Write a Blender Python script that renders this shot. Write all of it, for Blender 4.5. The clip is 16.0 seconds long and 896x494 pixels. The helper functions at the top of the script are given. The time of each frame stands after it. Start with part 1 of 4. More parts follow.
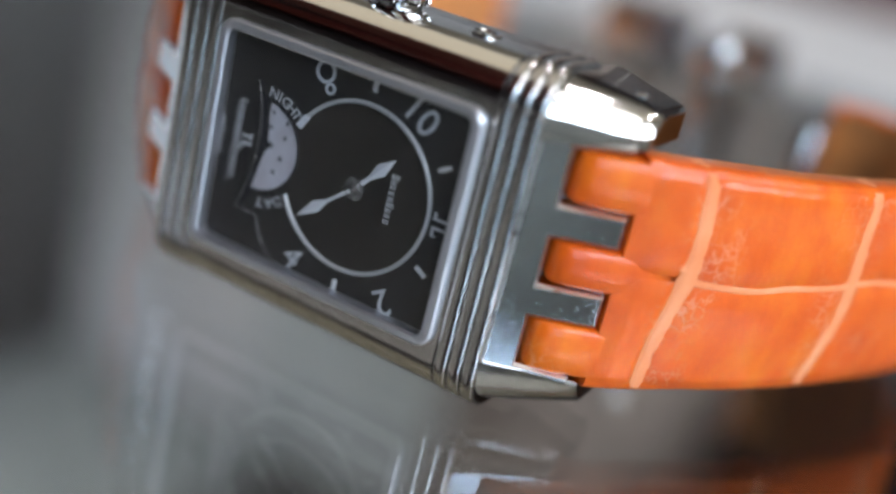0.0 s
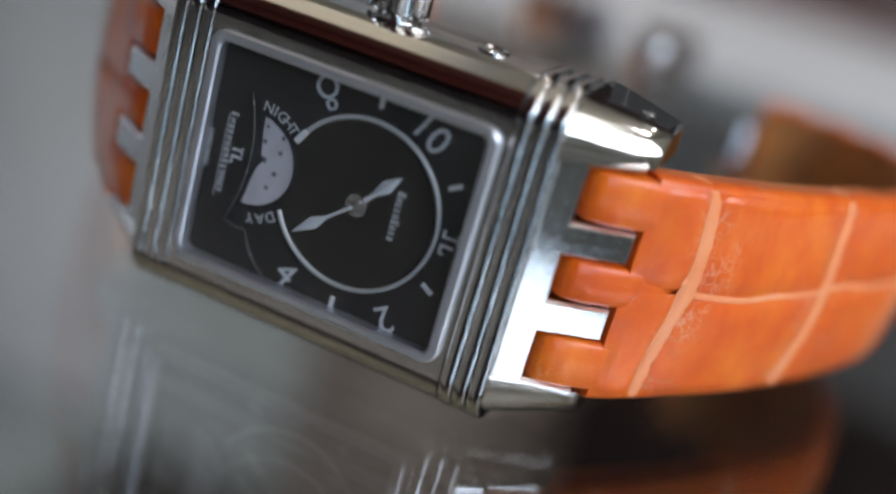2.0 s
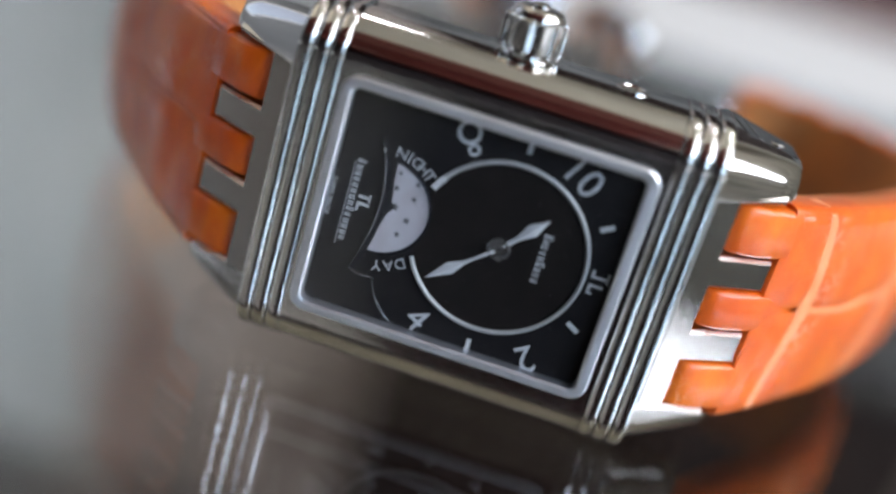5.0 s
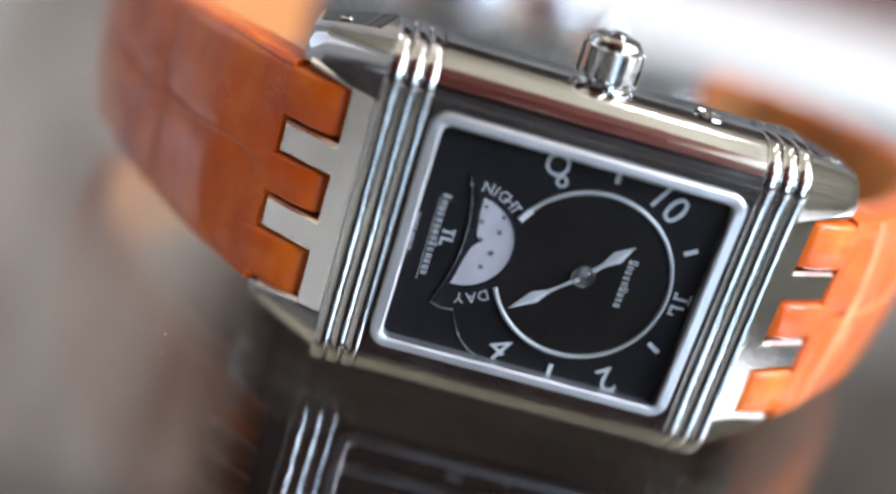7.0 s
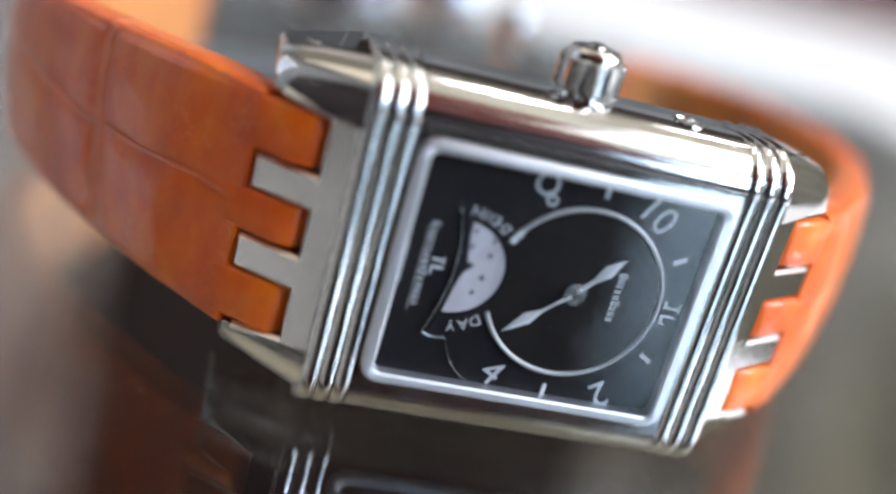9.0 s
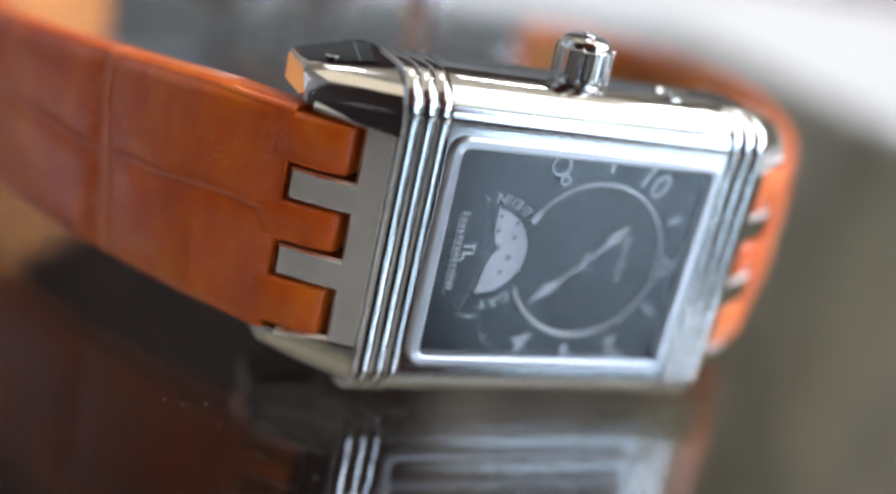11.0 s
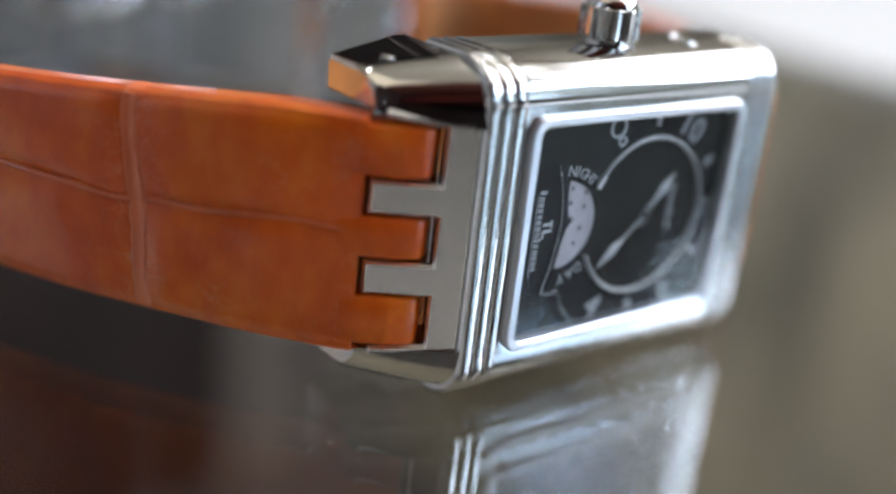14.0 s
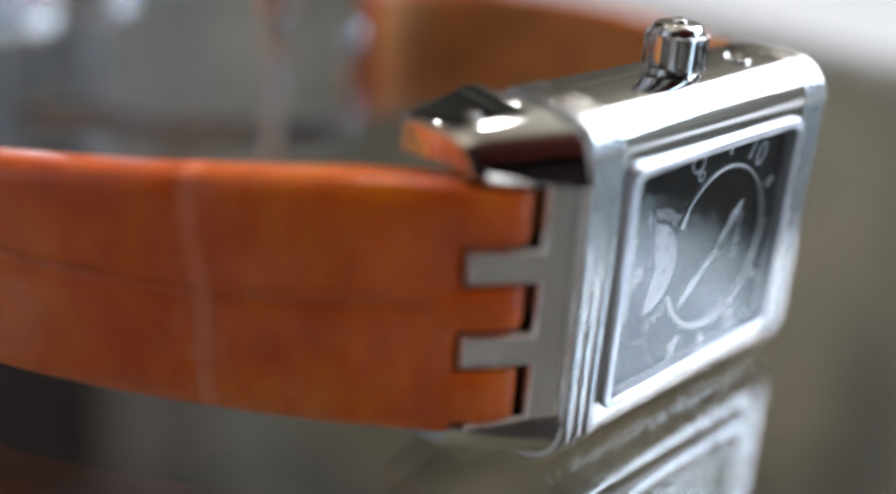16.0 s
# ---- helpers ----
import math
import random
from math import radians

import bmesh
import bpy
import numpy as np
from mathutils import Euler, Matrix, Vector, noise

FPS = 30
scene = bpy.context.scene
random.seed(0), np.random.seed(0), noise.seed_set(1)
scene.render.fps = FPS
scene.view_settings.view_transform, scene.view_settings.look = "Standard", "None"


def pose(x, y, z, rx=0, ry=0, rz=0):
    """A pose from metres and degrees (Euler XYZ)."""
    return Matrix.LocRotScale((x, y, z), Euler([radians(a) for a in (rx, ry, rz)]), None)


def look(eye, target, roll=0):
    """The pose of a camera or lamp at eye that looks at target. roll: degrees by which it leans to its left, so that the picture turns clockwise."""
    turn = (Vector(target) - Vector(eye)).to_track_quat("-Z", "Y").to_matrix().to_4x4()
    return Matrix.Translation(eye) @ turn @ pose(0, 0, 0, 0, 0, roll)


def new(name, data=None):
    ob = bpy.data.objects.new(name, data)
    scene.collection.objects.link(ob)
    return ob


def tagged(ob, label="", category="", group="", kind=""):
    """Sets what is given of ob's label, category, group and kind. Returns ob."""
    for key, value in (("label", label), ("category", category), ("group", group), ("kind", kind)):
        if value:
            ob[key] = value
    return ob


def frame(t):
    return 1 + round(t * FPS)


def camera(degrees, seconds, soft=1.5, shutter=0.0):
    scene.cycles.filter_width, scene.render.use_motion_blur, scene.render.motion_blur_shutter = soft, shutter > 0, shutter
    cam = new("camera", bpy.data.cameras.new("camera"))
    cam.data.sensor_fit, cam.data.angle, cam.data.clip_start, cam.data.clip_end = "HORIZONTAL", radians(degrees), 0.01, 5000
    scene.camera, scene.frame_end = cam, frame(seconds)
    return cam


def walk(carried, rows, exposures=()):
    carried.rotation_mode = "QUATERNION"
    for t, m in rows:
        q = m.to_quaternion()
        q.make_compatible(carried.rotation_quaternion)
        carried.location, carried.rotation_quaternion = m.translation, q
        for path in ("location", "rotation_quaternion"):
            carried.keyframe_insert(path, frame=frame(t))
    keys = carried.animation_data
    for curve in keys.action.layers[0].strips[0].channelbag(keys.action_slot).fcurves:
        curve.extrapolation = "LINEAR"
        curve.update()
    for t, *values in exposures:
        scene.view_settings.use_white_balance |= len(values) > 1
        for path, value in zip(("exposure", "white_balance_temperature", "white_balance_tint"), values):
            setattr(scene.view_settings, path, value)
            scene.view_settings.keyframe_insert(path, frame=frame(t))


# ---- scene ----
cam = camera(42.92, 16.0, soft=2.8)
# a close-up lens: shallow depth of field
cam.data.dof.use_dof = True
cam.data.dof.focus_distance = 0.093
cam.data.dof.aperture_fstop = 6.4
# seconds, eye in metres, yaw, pitch, roll in degrees
ROWS = [
    (0.0, 0.04547, -0.07588, 0.04435, 25.176, -20.294, 14.037),
    (0.5, 0.04238, -0.07847, 0.04446, 22.580, -20.146, 14.694),
    (1.0, 0.03907, -0.07939, 0.04443, 21.001, -19.768, 15.327),
    (1.5, 0.03660, -0.08040, 0.04434, 18.381, -19.794, 15.928),
    (2.0, 0.03240, -0.08057, 0.04471, 16.469, -19.834, 16.205),
    (2.5, 0.02929, -0.08313, 0.04359, 14.200, -19.705, 16.526),
    (3.0, 0.02286, -0.08221, 0.04580, 11.199, -19.771, 16.970),
    (3.5, 0.01618, -0.08717, 0.04461, 9.137, -19.297, 17.307),
    (4.0, 0.00834, -0.08500, 0.04377, 5.567, -19.978, 18.017),
    (4.2, 0.00672, -0.08559, 0.04507, 5.127, -20.050, 17.847),
    (6.3, -0.00822, -0.08280, 0.04541, -2.744, -20.099, 17.328),
    (6.5, -0.01025, -0.08110, 0.04644, -4.046, -19.797, 17.554),
    (7.0, -0.01995, -0.08483, 0.04568, -5.853, -20.273, 17.351),
    (7.5, -0.02333, -0.08414, 0.04535, -8.334, -19.874, 17.358),
    (8.0, -0.02410, -0.08230, 0.04563, -10.539, -19.519, 17.279),
    (8.5, -0.02859, -0.07988, 0.04533, -12.527, -19.680, 16.676),
    (9.0, -0.03176, -0.07924, 0.04574, -14.532, -19.597, 16.184),
    (9.5, -0.03425, -0.08051, 0.04558, -16.945, -19.905, 15.532),
    (9.7, -0.03781, -0.08049, 0.04589, -18.313, -20.480, 15.315),
    (11.8, -0.05397, -0.07941, 0.04749, -28.659, -19.551, 11.223),
    (12.0, -0.05532, -0.07899, 0.04659, -29.676, -19.481, 10.777),
    (12.5, -0.06276, -0.07345, 0.04644, -32.122, -19.901, 9.634),
    (13.0, -0.06405, -0.06817, 0.04793, -34.765, -20.373, 8.834),
    (13.5, -0.06902, -0.06761, 0.04605, -36.926, -20.895, 7.469),
    (14.0, -0.07445, -0.06314, 0.04621, -39.518, -20.859, 6.588),
    (14.5, -0.07520, -0.05841, 0.04680, -42.499, -20.967, 6.195),
    (15.0, -0.07734, -0.05350, 0.04756, -44.860, -21.625, 5.603),
    (15.5, -0.07994, -0.04729, 0.04722, -46.721, -22.396, 5.196),
    (16.0, -0.08225, -0.04355, 0.04985, -47.707, -22.310, 4.322),
]


def row_pose(x, y, z, yaw, pitch, roll):
    return Matrix.Translation((x, y, z)) @ (
        pose(0, 0, 0, 0, 0, yaw) @ pose(0, 0, 0, 90 + pitch, 0, 0) @ pose(0, 0, 0, 0, 0, roll))


walk(cam, [(t, row_pose(*r)) for t, *r in ROWS],
     exposures=[(0.0, 0.12), (1.5, -0.06), (2.5, -0.22), (3.5, -0.06), (4.2, 0.14), (6.5, 1.02), (9.5, 0.94), (12.0, 0.58), (14.5, 0.61), (16.0, 0.42)])

# ---- world and lights ----
world = bpy.data.worlds.new("world")
scene.world = world
world.use_nodes = True
wn = world.node_tree
sky = wn.nodes.new("ShaderNodeTexSky")
sky.sky_type = "NISHITA"
sky.sun_disc = False
sky.sun_elevation, sky.sun_rotation = radians(35), radians(110)
wn.links.new(sky.outputs[0], wn.nodes["Background"].inputs[0])
wn.nodes["Background"].inputs[1].default_value = 0.1


def area_lamp(name, m, sx, sy, watts, colour):
    lamp = bpy.data.lights.new(name, "AREA")
    lamp.shape, lamp.size, lamp.size_y = "RECTANGLE", sx, sy
    lamp.energy, lamp.color = watts, colour
    ob = new(name, lamp)
    ob.matrix_world = m
    return ob


# daylight in the three openings of the east wall, and in that of the west wall
area_lamp("window_daylight", look((1.99, -0.23, 1.375), (0, -0.23, 1.375)), 1.26, 1.25, 34, (0.88, 0.905, 1.0))
area_lamp("window_daylight", look((1.99, -1.235, 1.3), (0, -1.235, 1.3)), 0.63, 0.9, 29, (0.66, 0.81, 1.0))
area_lamp("window_daylight", look((1.99, -1.88, 1.565), (0, -1.88, 1.565)), 0.44, 0.57, 9, (0.5, 0.7, 1.0))
area_lamp("window_daylight", look((-1.99, 0.75, 1.05), (0, 0.75, 1.05)), 0.9, 1.3, 1.3, (1.0, 0.95, 0.96))
area_lamp("window_daylight", look((1.48, -2.19, 1.125), (1.48, 0, 1.125)), 0.96, 1.55, 17, (0.56, 0.76, 1.0))
# light added behind the curtain of the north wall to brighten the cloth
area_lamp("window_daylight", look((-1.38, 2.17, 0.95), (-1.38, 0, 0.95)), 1.05, 2.0, 12, (0.99, 0.965, 1.0))
# unseen light strips, added under the rim of the display counter to brighten its inside
area_lamp("fill_strip", look((0.0, 0.415, -0.0395), (0.0, 0.415, -1)), 1.2, 0.028, 2.6, (1.0, 0.95, 0.965))
area_lamp("fill_strip", look((0.435, 0.04, -0.0395), (0.435, 0.04, -1)), 0.028, 0.66, 0.8, (1.0, 0.95, 0.965))
area_lamp("fill_strip", look((-0.485, -0.05, -0.0395), (-0.485, -0.05, -1)), 0.028, 0.48, 1.3, (1.0, 0.95, 0.965))
# ceiling panels out of view, added to brighten the steel from above
PANELS = ((-1.2, 0.2, 2.5, (1.0, 0.88, 0.68)), (1.35, -0.45, 12, (0.97, 0.97, 1.0)))
for x, y, watts, tint in PANELS:
    area_lamp("ceiling_fill_light", look((x, y, 2.168), (x, y, 0)), 0.9, 1.5, watts, tint)
SPOTS = ((0.6, 0.75, 5), (1.25, 1.5, 3.5), (1.55, 0.8, 3), (-0.5, 1.4, 2))
for x, y, watts in SPOTS:
    spot = area_lamp("spotlight_bulb", look((x, y, 2.175), (x, y, 0)), 0.11, 0.11, watts, (1.0, 0.955, 0.985))
    spot.data.shape = "DISK"

# ---- materials ----
MM = 0.001


def material(name, colour=(0.5, 0.5, 0.5), rough=0.5, metal=0.0, coat=0.0, coat_rough=0.1, spec=0.5):
    m = bpy.data.materials.new(name)
    m.use_nodes = True
    b = m.node_tree.nodes["Principled BSDF"]
    b.inputs["Base Color"].default_value = (*colour, 1)
    b.inputs["Roughness"].default_value = rough
    b.inputs["Metallic"].default_value = metal
    b.inputs["Coat Weight"].default_value = coat
    b.inputs["Coat Roughness"].default_value = coat_rough
    b.inputs["Specular IOR Level"].default_value = spec
    return m


def node(m, kind, **values):
    n = m.node_tree.nodes.new(kind)
    for key, value in values.items():
        n.inputs[key.replace("_", " ")].default_value = value
    return n


def join(m, a, out, b, to):
    m.node_tree.links.new(a.outputs[out], b.inputs[to])


def coords(m, stretch=(1, 1, 1)):
    c = m.node_tree.nodes.new("ShaderNodeTexCoord")
    s = m.node_tree.nodes.new("ShaderNodeMapping")
    s.inputs["Scale"].default_value = stretch
    join(m, c, "Object", s, "Vector")
    return s


def ramp(m, stops):
    r = m.node_tree.nodes.new("ShaderNodeValToRGB")
    e = r.color_ramp.elements
    while len(e) < len(stops):
        e.new(0.5)
    for k, (p, c) in zip(e, stops):
        k.position, k.color = p, (*c, 1)
    return r


def varied(m, scale, dark, light, stretch=(1, 1, 1), detail=6, low=0.35, high=0.65, bump=0.0, bump_scale=0.0):
    """Two-scale colour variation and a fine bump; scales in 1/m."""
    b = m.node_tree.nodes["Principled BSDF"]
    at = coords(m, stretch)
    n = node(m, "ShaderNodeTexNoise", Scale=scale, Detail=detail, Roughness=0.6)
    join(m, at, "Vector", n, "Vector")
    r = ramp(m, [(low, dark), (high, light)])
    join(m, n, "Fac", r, "Fac")
    join(m, r, "Color", b, "Base Color")
    if bump:
        n2 = node(m, "ShaderNodeTexNoise", Scale=bump_scale or scale * 6, Detail=4)
        join(m, at, "Vector", n2, "Vector")
        bp = node(m, "ShaderNodeBump", Strength=bump, Distance=0.0002)
        join(m, n2, "Fac", bp, "Height")
        join(m, bp, "Normal", b, "Normal")
    return m


def worn(m, scale, low, high, stretch=(1, 1, 1)):
    """Roughness that wanders between two values."""
    b = m.node_tree.nodes["Principled BSDF"]
    at = coords(m, stretch)
    n = node(m, "ShaderNodeTexNoise", Scale=scale, Detail=5)
    join(m, at, "Vector", n, "Vector")
    k = node(m, "ShaderNodeMapRange")
    k.inputs["From Min"].default_value, k.inputs["From Max"].default_value = 0.3, 0.7
    k.inputs["To Min"].default_value, k.inputs["To Max"].default_value = low, high
    join(m, n, "Fac", k, "Value")
    join(m, k, "Result", b, "Roughness")
    return m


STEEL = worn(material("polished_steel", (0.62, 0.61, 0.595), 0.1, 1.0), 260, 0.06, 0.13)
SATIN = worn(material("satin_steel", (0.60, 0.595, 0.58), 0.25, 1.0), 500, 0.17, 0.3, (1, 1, 0.1))
BRUSHED = worn(material("fine_satin_steel", (0.62, 0.61, 0.6), 0.07, 1.0), 120, 0.05, 0.09, (1, 1, 1))
BRIGHT_EDGE = worn(material("bright_edge_steel", (0.82, 0.81, 0.79), 0.32, 1.0), 500, 0.26, 0.38)
CLASP_STEEL = worn(material("clasp_steel", (0.84, 0.85, 0.88), 0.25, 1.0), 300, 0.18, 0.3)
DARK_STEEL = worn(material("dark_satin_steel", (0.3, 0.3, 0.3), 0.35, 1.0), 300, 0.3, 0.45)
# facet steel: the dark surroundings it mirrors are put into its colour
DARK_MIRROR_STEEL = worn(material("dark_mirror_steel", (0.04, 0.037, 0.036), 0.08, 1.0), 260, 0.05, 0.11)
FRAME = worn(material("frame_steel", (0.68, 0.69, 0.73), 0.36, 0.9), 400, 0.32, 0.42)
SILVER = worn(material("silvered_marker", (0.78, 0.78, 0.78), 0.2, 1.0), 900, 0.15, 0.3)
HAND = worn(material("pale_hand", (0.86, 0.86, 0.88), 0.32, 0.25), 900, 0.26, 0.4)
RING = worn(material("ring_metal", (0.8, 0.79, 0.78), 0.34, 0.55), 900, 0.28, 0.42)
PRINT = material("white_print", (0.62, 0.62, 0.64), 0.6)
LUME = varied(material("pale_lume", (0.6, 0.6, 0.62), 0.45, 0.2), 2500, (0.6, 0.61, 0.64), (0.74, 0.74, 0.76))
DIAL = varied(material("black_dial_lacquer", (0.012, 0.011, 0.012), 0.3, spec=0.3), 300, (0.012, 0.011, 0.0125), (0.019, 0.0175, 0.0185))
SUBDIAL = varied(material("subdial_lacquer", (0.014, 0.011, 0.01), 0.4, spec=0.25), 300, (0.011, 0.009, 0.0085), (0.018, 0.0145, 0.0135))
RIM = material("dark_rim", (0.05, 0.05, 0.06), 0.2, 0.6)
DISC = varied(material("white_disc", (0.8, 0.78, 0.8), 0.35, 0.25), 400, (0.6, 0.55, 0.58), (0.74, 0.72, 0.76))
STAR = material("grey_star", (0.13, 0.12, 0.13), 0.5)


def leather(name, dark, mid, light, rough, gloss=0.65):
    m = material(name, mid, rough, coat=gloss, coat_rough=0.16, spec=0.25)
    b = m.node_tree.nodes["Principled BSDF"]
    b.inputs["Sheen Weight"].default_value = 0.12
    b.inputs["Sheen Roughness"].default_value = 0.25
    b.inputs["Sheen Tint"].default_value = (1.0, 0.7, 0.25, 1)
    at = coords(m)
    long = coords(m, (1.0, 1.0, 0.45))

    def noise_at(where, scale, detail=4, warp=0.0):
        n = node(m, "ShaderNodeTexNoise", Scale=scale, Detail=detail, Roughness=0.55, Distortion=warp)
        join(m, where, "Vector", n, "Vector")
        return n

    def calc(kind, x, y, third=None):
        c = m.node_tree.nodes.new("ShaderNodeMath")
        c.operation = kind
        for k, v in enumerate((x, y, third)):
            if v is None:
                continue
            if isinstance(v, (int, float)):
                c.inputs[k].default_value = v
            else:
                m.node_tree.links.new(v, c.inputs[k])
        return c.outputs[0]

    # cloudy dye at two sizes, and fine pores
    blotch, cloud, fine = noise_at(at, 110, 3), noise_at(long, 420, 4), noise_at(at, 3200, 3)
    tone = calc("MULTIPLY_ADD", cloud.outputs["Fac"], 0.35, calc("MULTIPLY_ADD", blotch.outputs["Fac"], 0.55, calc("MULTIPLY", fine.outputs["Fac"], 0.1)))
    r = ramp(m, [(0.28, dark), (0.5, mid), (0.72, light)])
    m.node_tree.links.new(tone, r.inputs["Fac"])
    # pale creases in patches
    vein = node(m, "ShaderNodeTexVoronoi", Scale=620)
    vein.feature = "DISTANCE_TO_EDGE"
    mixv = m.node_tree.nodes.new("ShaderNodeMixRGB")
    mixv.inputs["Fac"].default_value = 0.003
    join(m, at, "Vector", mixv, "Color1")
    join(m, noise_at(at, 620, 3), "Color", mixv, "Color2")
    join(m, mixv, "Color", vein, "Vector")
    line = ramp(m, [(0.0, (1, 1, 1)), (0.06, (0, 0, 0))])
    join(m, vein, "Distance", line, "Fac")
    wr = ramp(m, [(0.55, (0, 0, 0)), (0.75, (0.32, 0.32, 0.32))])
    join(m, noise_at(at, 130, 2), "Fac", wr, "Fac")
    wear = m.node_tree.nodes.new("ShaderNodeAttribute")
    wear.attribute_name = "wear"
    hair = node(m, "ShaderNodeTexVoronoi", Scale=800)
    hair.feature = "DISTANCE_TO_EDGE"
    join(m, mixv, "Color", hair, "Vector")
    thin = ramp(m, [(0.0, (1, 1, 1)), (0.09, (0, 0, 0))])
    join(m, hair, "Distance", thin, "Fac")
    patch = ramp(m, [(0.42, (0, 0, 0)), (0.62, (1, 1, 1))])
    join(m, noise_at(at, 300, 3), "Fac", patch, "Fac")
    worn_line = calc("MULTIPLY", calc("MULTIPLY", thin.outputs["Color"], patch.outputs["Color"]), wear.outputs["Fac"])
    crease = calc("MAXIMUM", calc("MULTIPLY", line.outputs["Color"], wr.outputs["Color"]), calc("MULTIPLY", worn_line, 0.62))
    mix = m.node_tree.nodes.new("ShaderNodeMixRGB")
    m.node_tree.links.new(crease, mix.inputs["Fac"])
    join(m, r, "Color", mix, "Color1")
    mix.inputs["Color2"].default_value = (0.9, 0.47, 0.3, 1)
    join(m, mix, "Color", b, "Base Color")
    swell = calc("MULTIPLY_ADD", noise_at(at, 95, 2).outputs["Fac"], 2.4, noise_at(long, 260, 3).outputs["Fac"])
    height = calc("MULTIPLY_ADD", fine.outputs["Fac"], 0.12, calc("MULTIPLY_ADD", crease, -0.4, swell))
    bp = node(m, "ShaderNodeBump", Strength=0.6, Distance=0.0003)
    m.node_tree.links.new(height, bp.inputs["Height"])
    join(m, bp, "Normal", b, "Normal")
    join(m, bp, "Normal", b, "Coat Normal")
    return m


ORANGE = leather("orange_leather", (0.57, 0.058, 0.002), (0.755, 0.117, 0.003), (0.87, 0.215, 0.01), 0.42)
GROOVE = leather("groove_leather", (0.80, 0.2, 0.055), (0.86, 0.3, 0.12), (0.9, 0.43, 0.22), 0.45)
# darker, redder grooves for the left half of the strap
GROOVE_DARK = leather("darker_groove_leather", (0.7, 0.13, 0.035), (0.82, 0.2, 0.075), (0.88, 0.31, 0.15), 0.4)
LINING = varied(material("lining_leather", (0.55, 0.2, 0.06), 0.6), 120, (0.3, 0.13, 0.045), (0.72, 0.26, 0.06), bump=0.3)

WHITE_TOP = varied(material("white_laminate", (0.7, 0.7, 0.69), 0.4), 14, (0.66, 0.66, 0.655), (0.72, 0.72, 0.71))
DARK_WOOD = varied(material("dark_wood", (0.05, 0.03, 0.025), 0.5), 5, (0.012, 0.007, 0.006), (0.032, 0.019, 0.016), (4, 4, 0.5))
DARK_WOOD.node_tree.nodes["Principled BSDF"].inputs["Specular IOR Level"].default_value = 0.15
BROWN_WOOD = varied(material("brown_wood", (0.2, 0.15, 0.12), 0.5), 4, (0.28, 0.22, 0.19), (0.62, 0.55, 0.5), (3, 3, 0.7))
GREY_CLOTH = varied(material("grey_green_cloth", (0.4, 0.45, 0.44), 0.9), 4, (0.44, 0.455, 0.46), (0.6, 0.615, 0.62), (3, 3, 0.3))
GREY_CLOTH.node_tree.nodes["Principled BSDF"].inputs["Specular IOR Level"].default_value = 0.0
sheer, blend = GREY_CLOTH.node_tree.nodes.new("ShaderNodeBsdfTranslucent"), GREY_CLOTH.node_tree.nodes.new("ShaderNodeMixShader")
sheer.inputs["Color"].default_value = (0.74, 0.755, 0.76, 1)
blend.inputs["Fac"].default_value = 0.5
join(GREY_CLOTH, GREY_CLOTH.node_tree.nodes["Principled BSDF"], 0, blend, 1)
join(GREY_CLOTH, sheer, 0, blend, 2)
join(GREY_CLOTH, blend, 0, GREY_CLOTH.node_tree.nodes["Material Output"], 0)
GREY_PAINT = varied(material("pale_grey_paint", (0.55, 0.56, 0.55), 0.8), 2, (0.27, 0.275, 0.28), (0.34, 0.345, 0.35))
OLIVE = varied(material("olive_paint", (0.3, 0.28, 0.2), 0.8), 6, (0.22, 0.21, 0.17), (0.52, 0.5, 0.425))
CREAM = varied(material("cream_paint", (0.6, 0.55, 0.42), 0.8), 2, (0.7, 0.63, 0.47), (0.78, 0.71, 0.55))
PALE_BOARD = varied(material("pale_grey_board", (0.2, 0.2, 0.2), 0.6), 5, (0.13, 0.133, 0.13), (0.23, 0.232, 0.225), (2, 2, 0.5))
MAHOGANY = varied(material("red_brown_wood", (0.1, 0.02, 0.015), 0.45, spec=0.2), 5, (0.05, 0.009, 0.008), (0.13, 0.028, 0.022), (4, 4, 0.5))
VENEER = varied(material("brown_veneer", (0.25, 0.1, 0.07), 0.4, spec=0.3), 5, (0.14, 0.042, 0.03), (0.3, 0.11, 0.08), (0.6, 4, 4))
# the shade behind the camera is put into this wall colour
SHADOW_WALL = varied(material("shadow_wall_brown", (0.07, 0.05, 0.05), 0.8), 2, (0.022, 0.015, 0.016), (0.04, 0.027, 0.028))
FLOOR = varied(material("brown_carpet", (0.09, 0.05, 0.04), 0.95), 30, (0.07, 0.035, 0.028), (0.12, 0.06, 0.05), bump=0.3)
WHITE_PAINT = varied(material("white_paint", (0.78, 0.78, 0.76), 0.5), 8, (0.74, 0.74, 0.72), (0.8, 0.8, 0.78))
DUST = material("dust", (0.7, 0.68, 0.64), 0.9)


# tones of the panels and mats added below the pane
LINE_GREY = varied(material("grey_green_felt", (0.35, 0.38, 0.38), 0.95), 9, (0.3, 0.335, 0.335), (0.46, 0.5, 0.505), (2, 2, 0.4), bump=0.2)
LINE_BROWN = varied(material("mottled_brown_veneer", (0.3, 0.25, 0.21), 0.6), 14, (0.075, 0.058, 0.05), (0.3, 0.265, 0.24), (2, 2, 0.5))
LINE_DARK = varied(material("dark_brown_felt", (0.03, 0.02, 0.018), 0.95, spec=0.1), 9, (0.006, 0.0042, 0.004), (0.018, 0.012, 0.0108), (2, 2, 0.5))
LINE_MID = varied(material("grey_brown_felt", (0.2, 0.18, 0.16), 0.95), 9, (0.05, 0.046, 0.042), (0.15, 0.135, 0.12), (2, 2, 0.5))
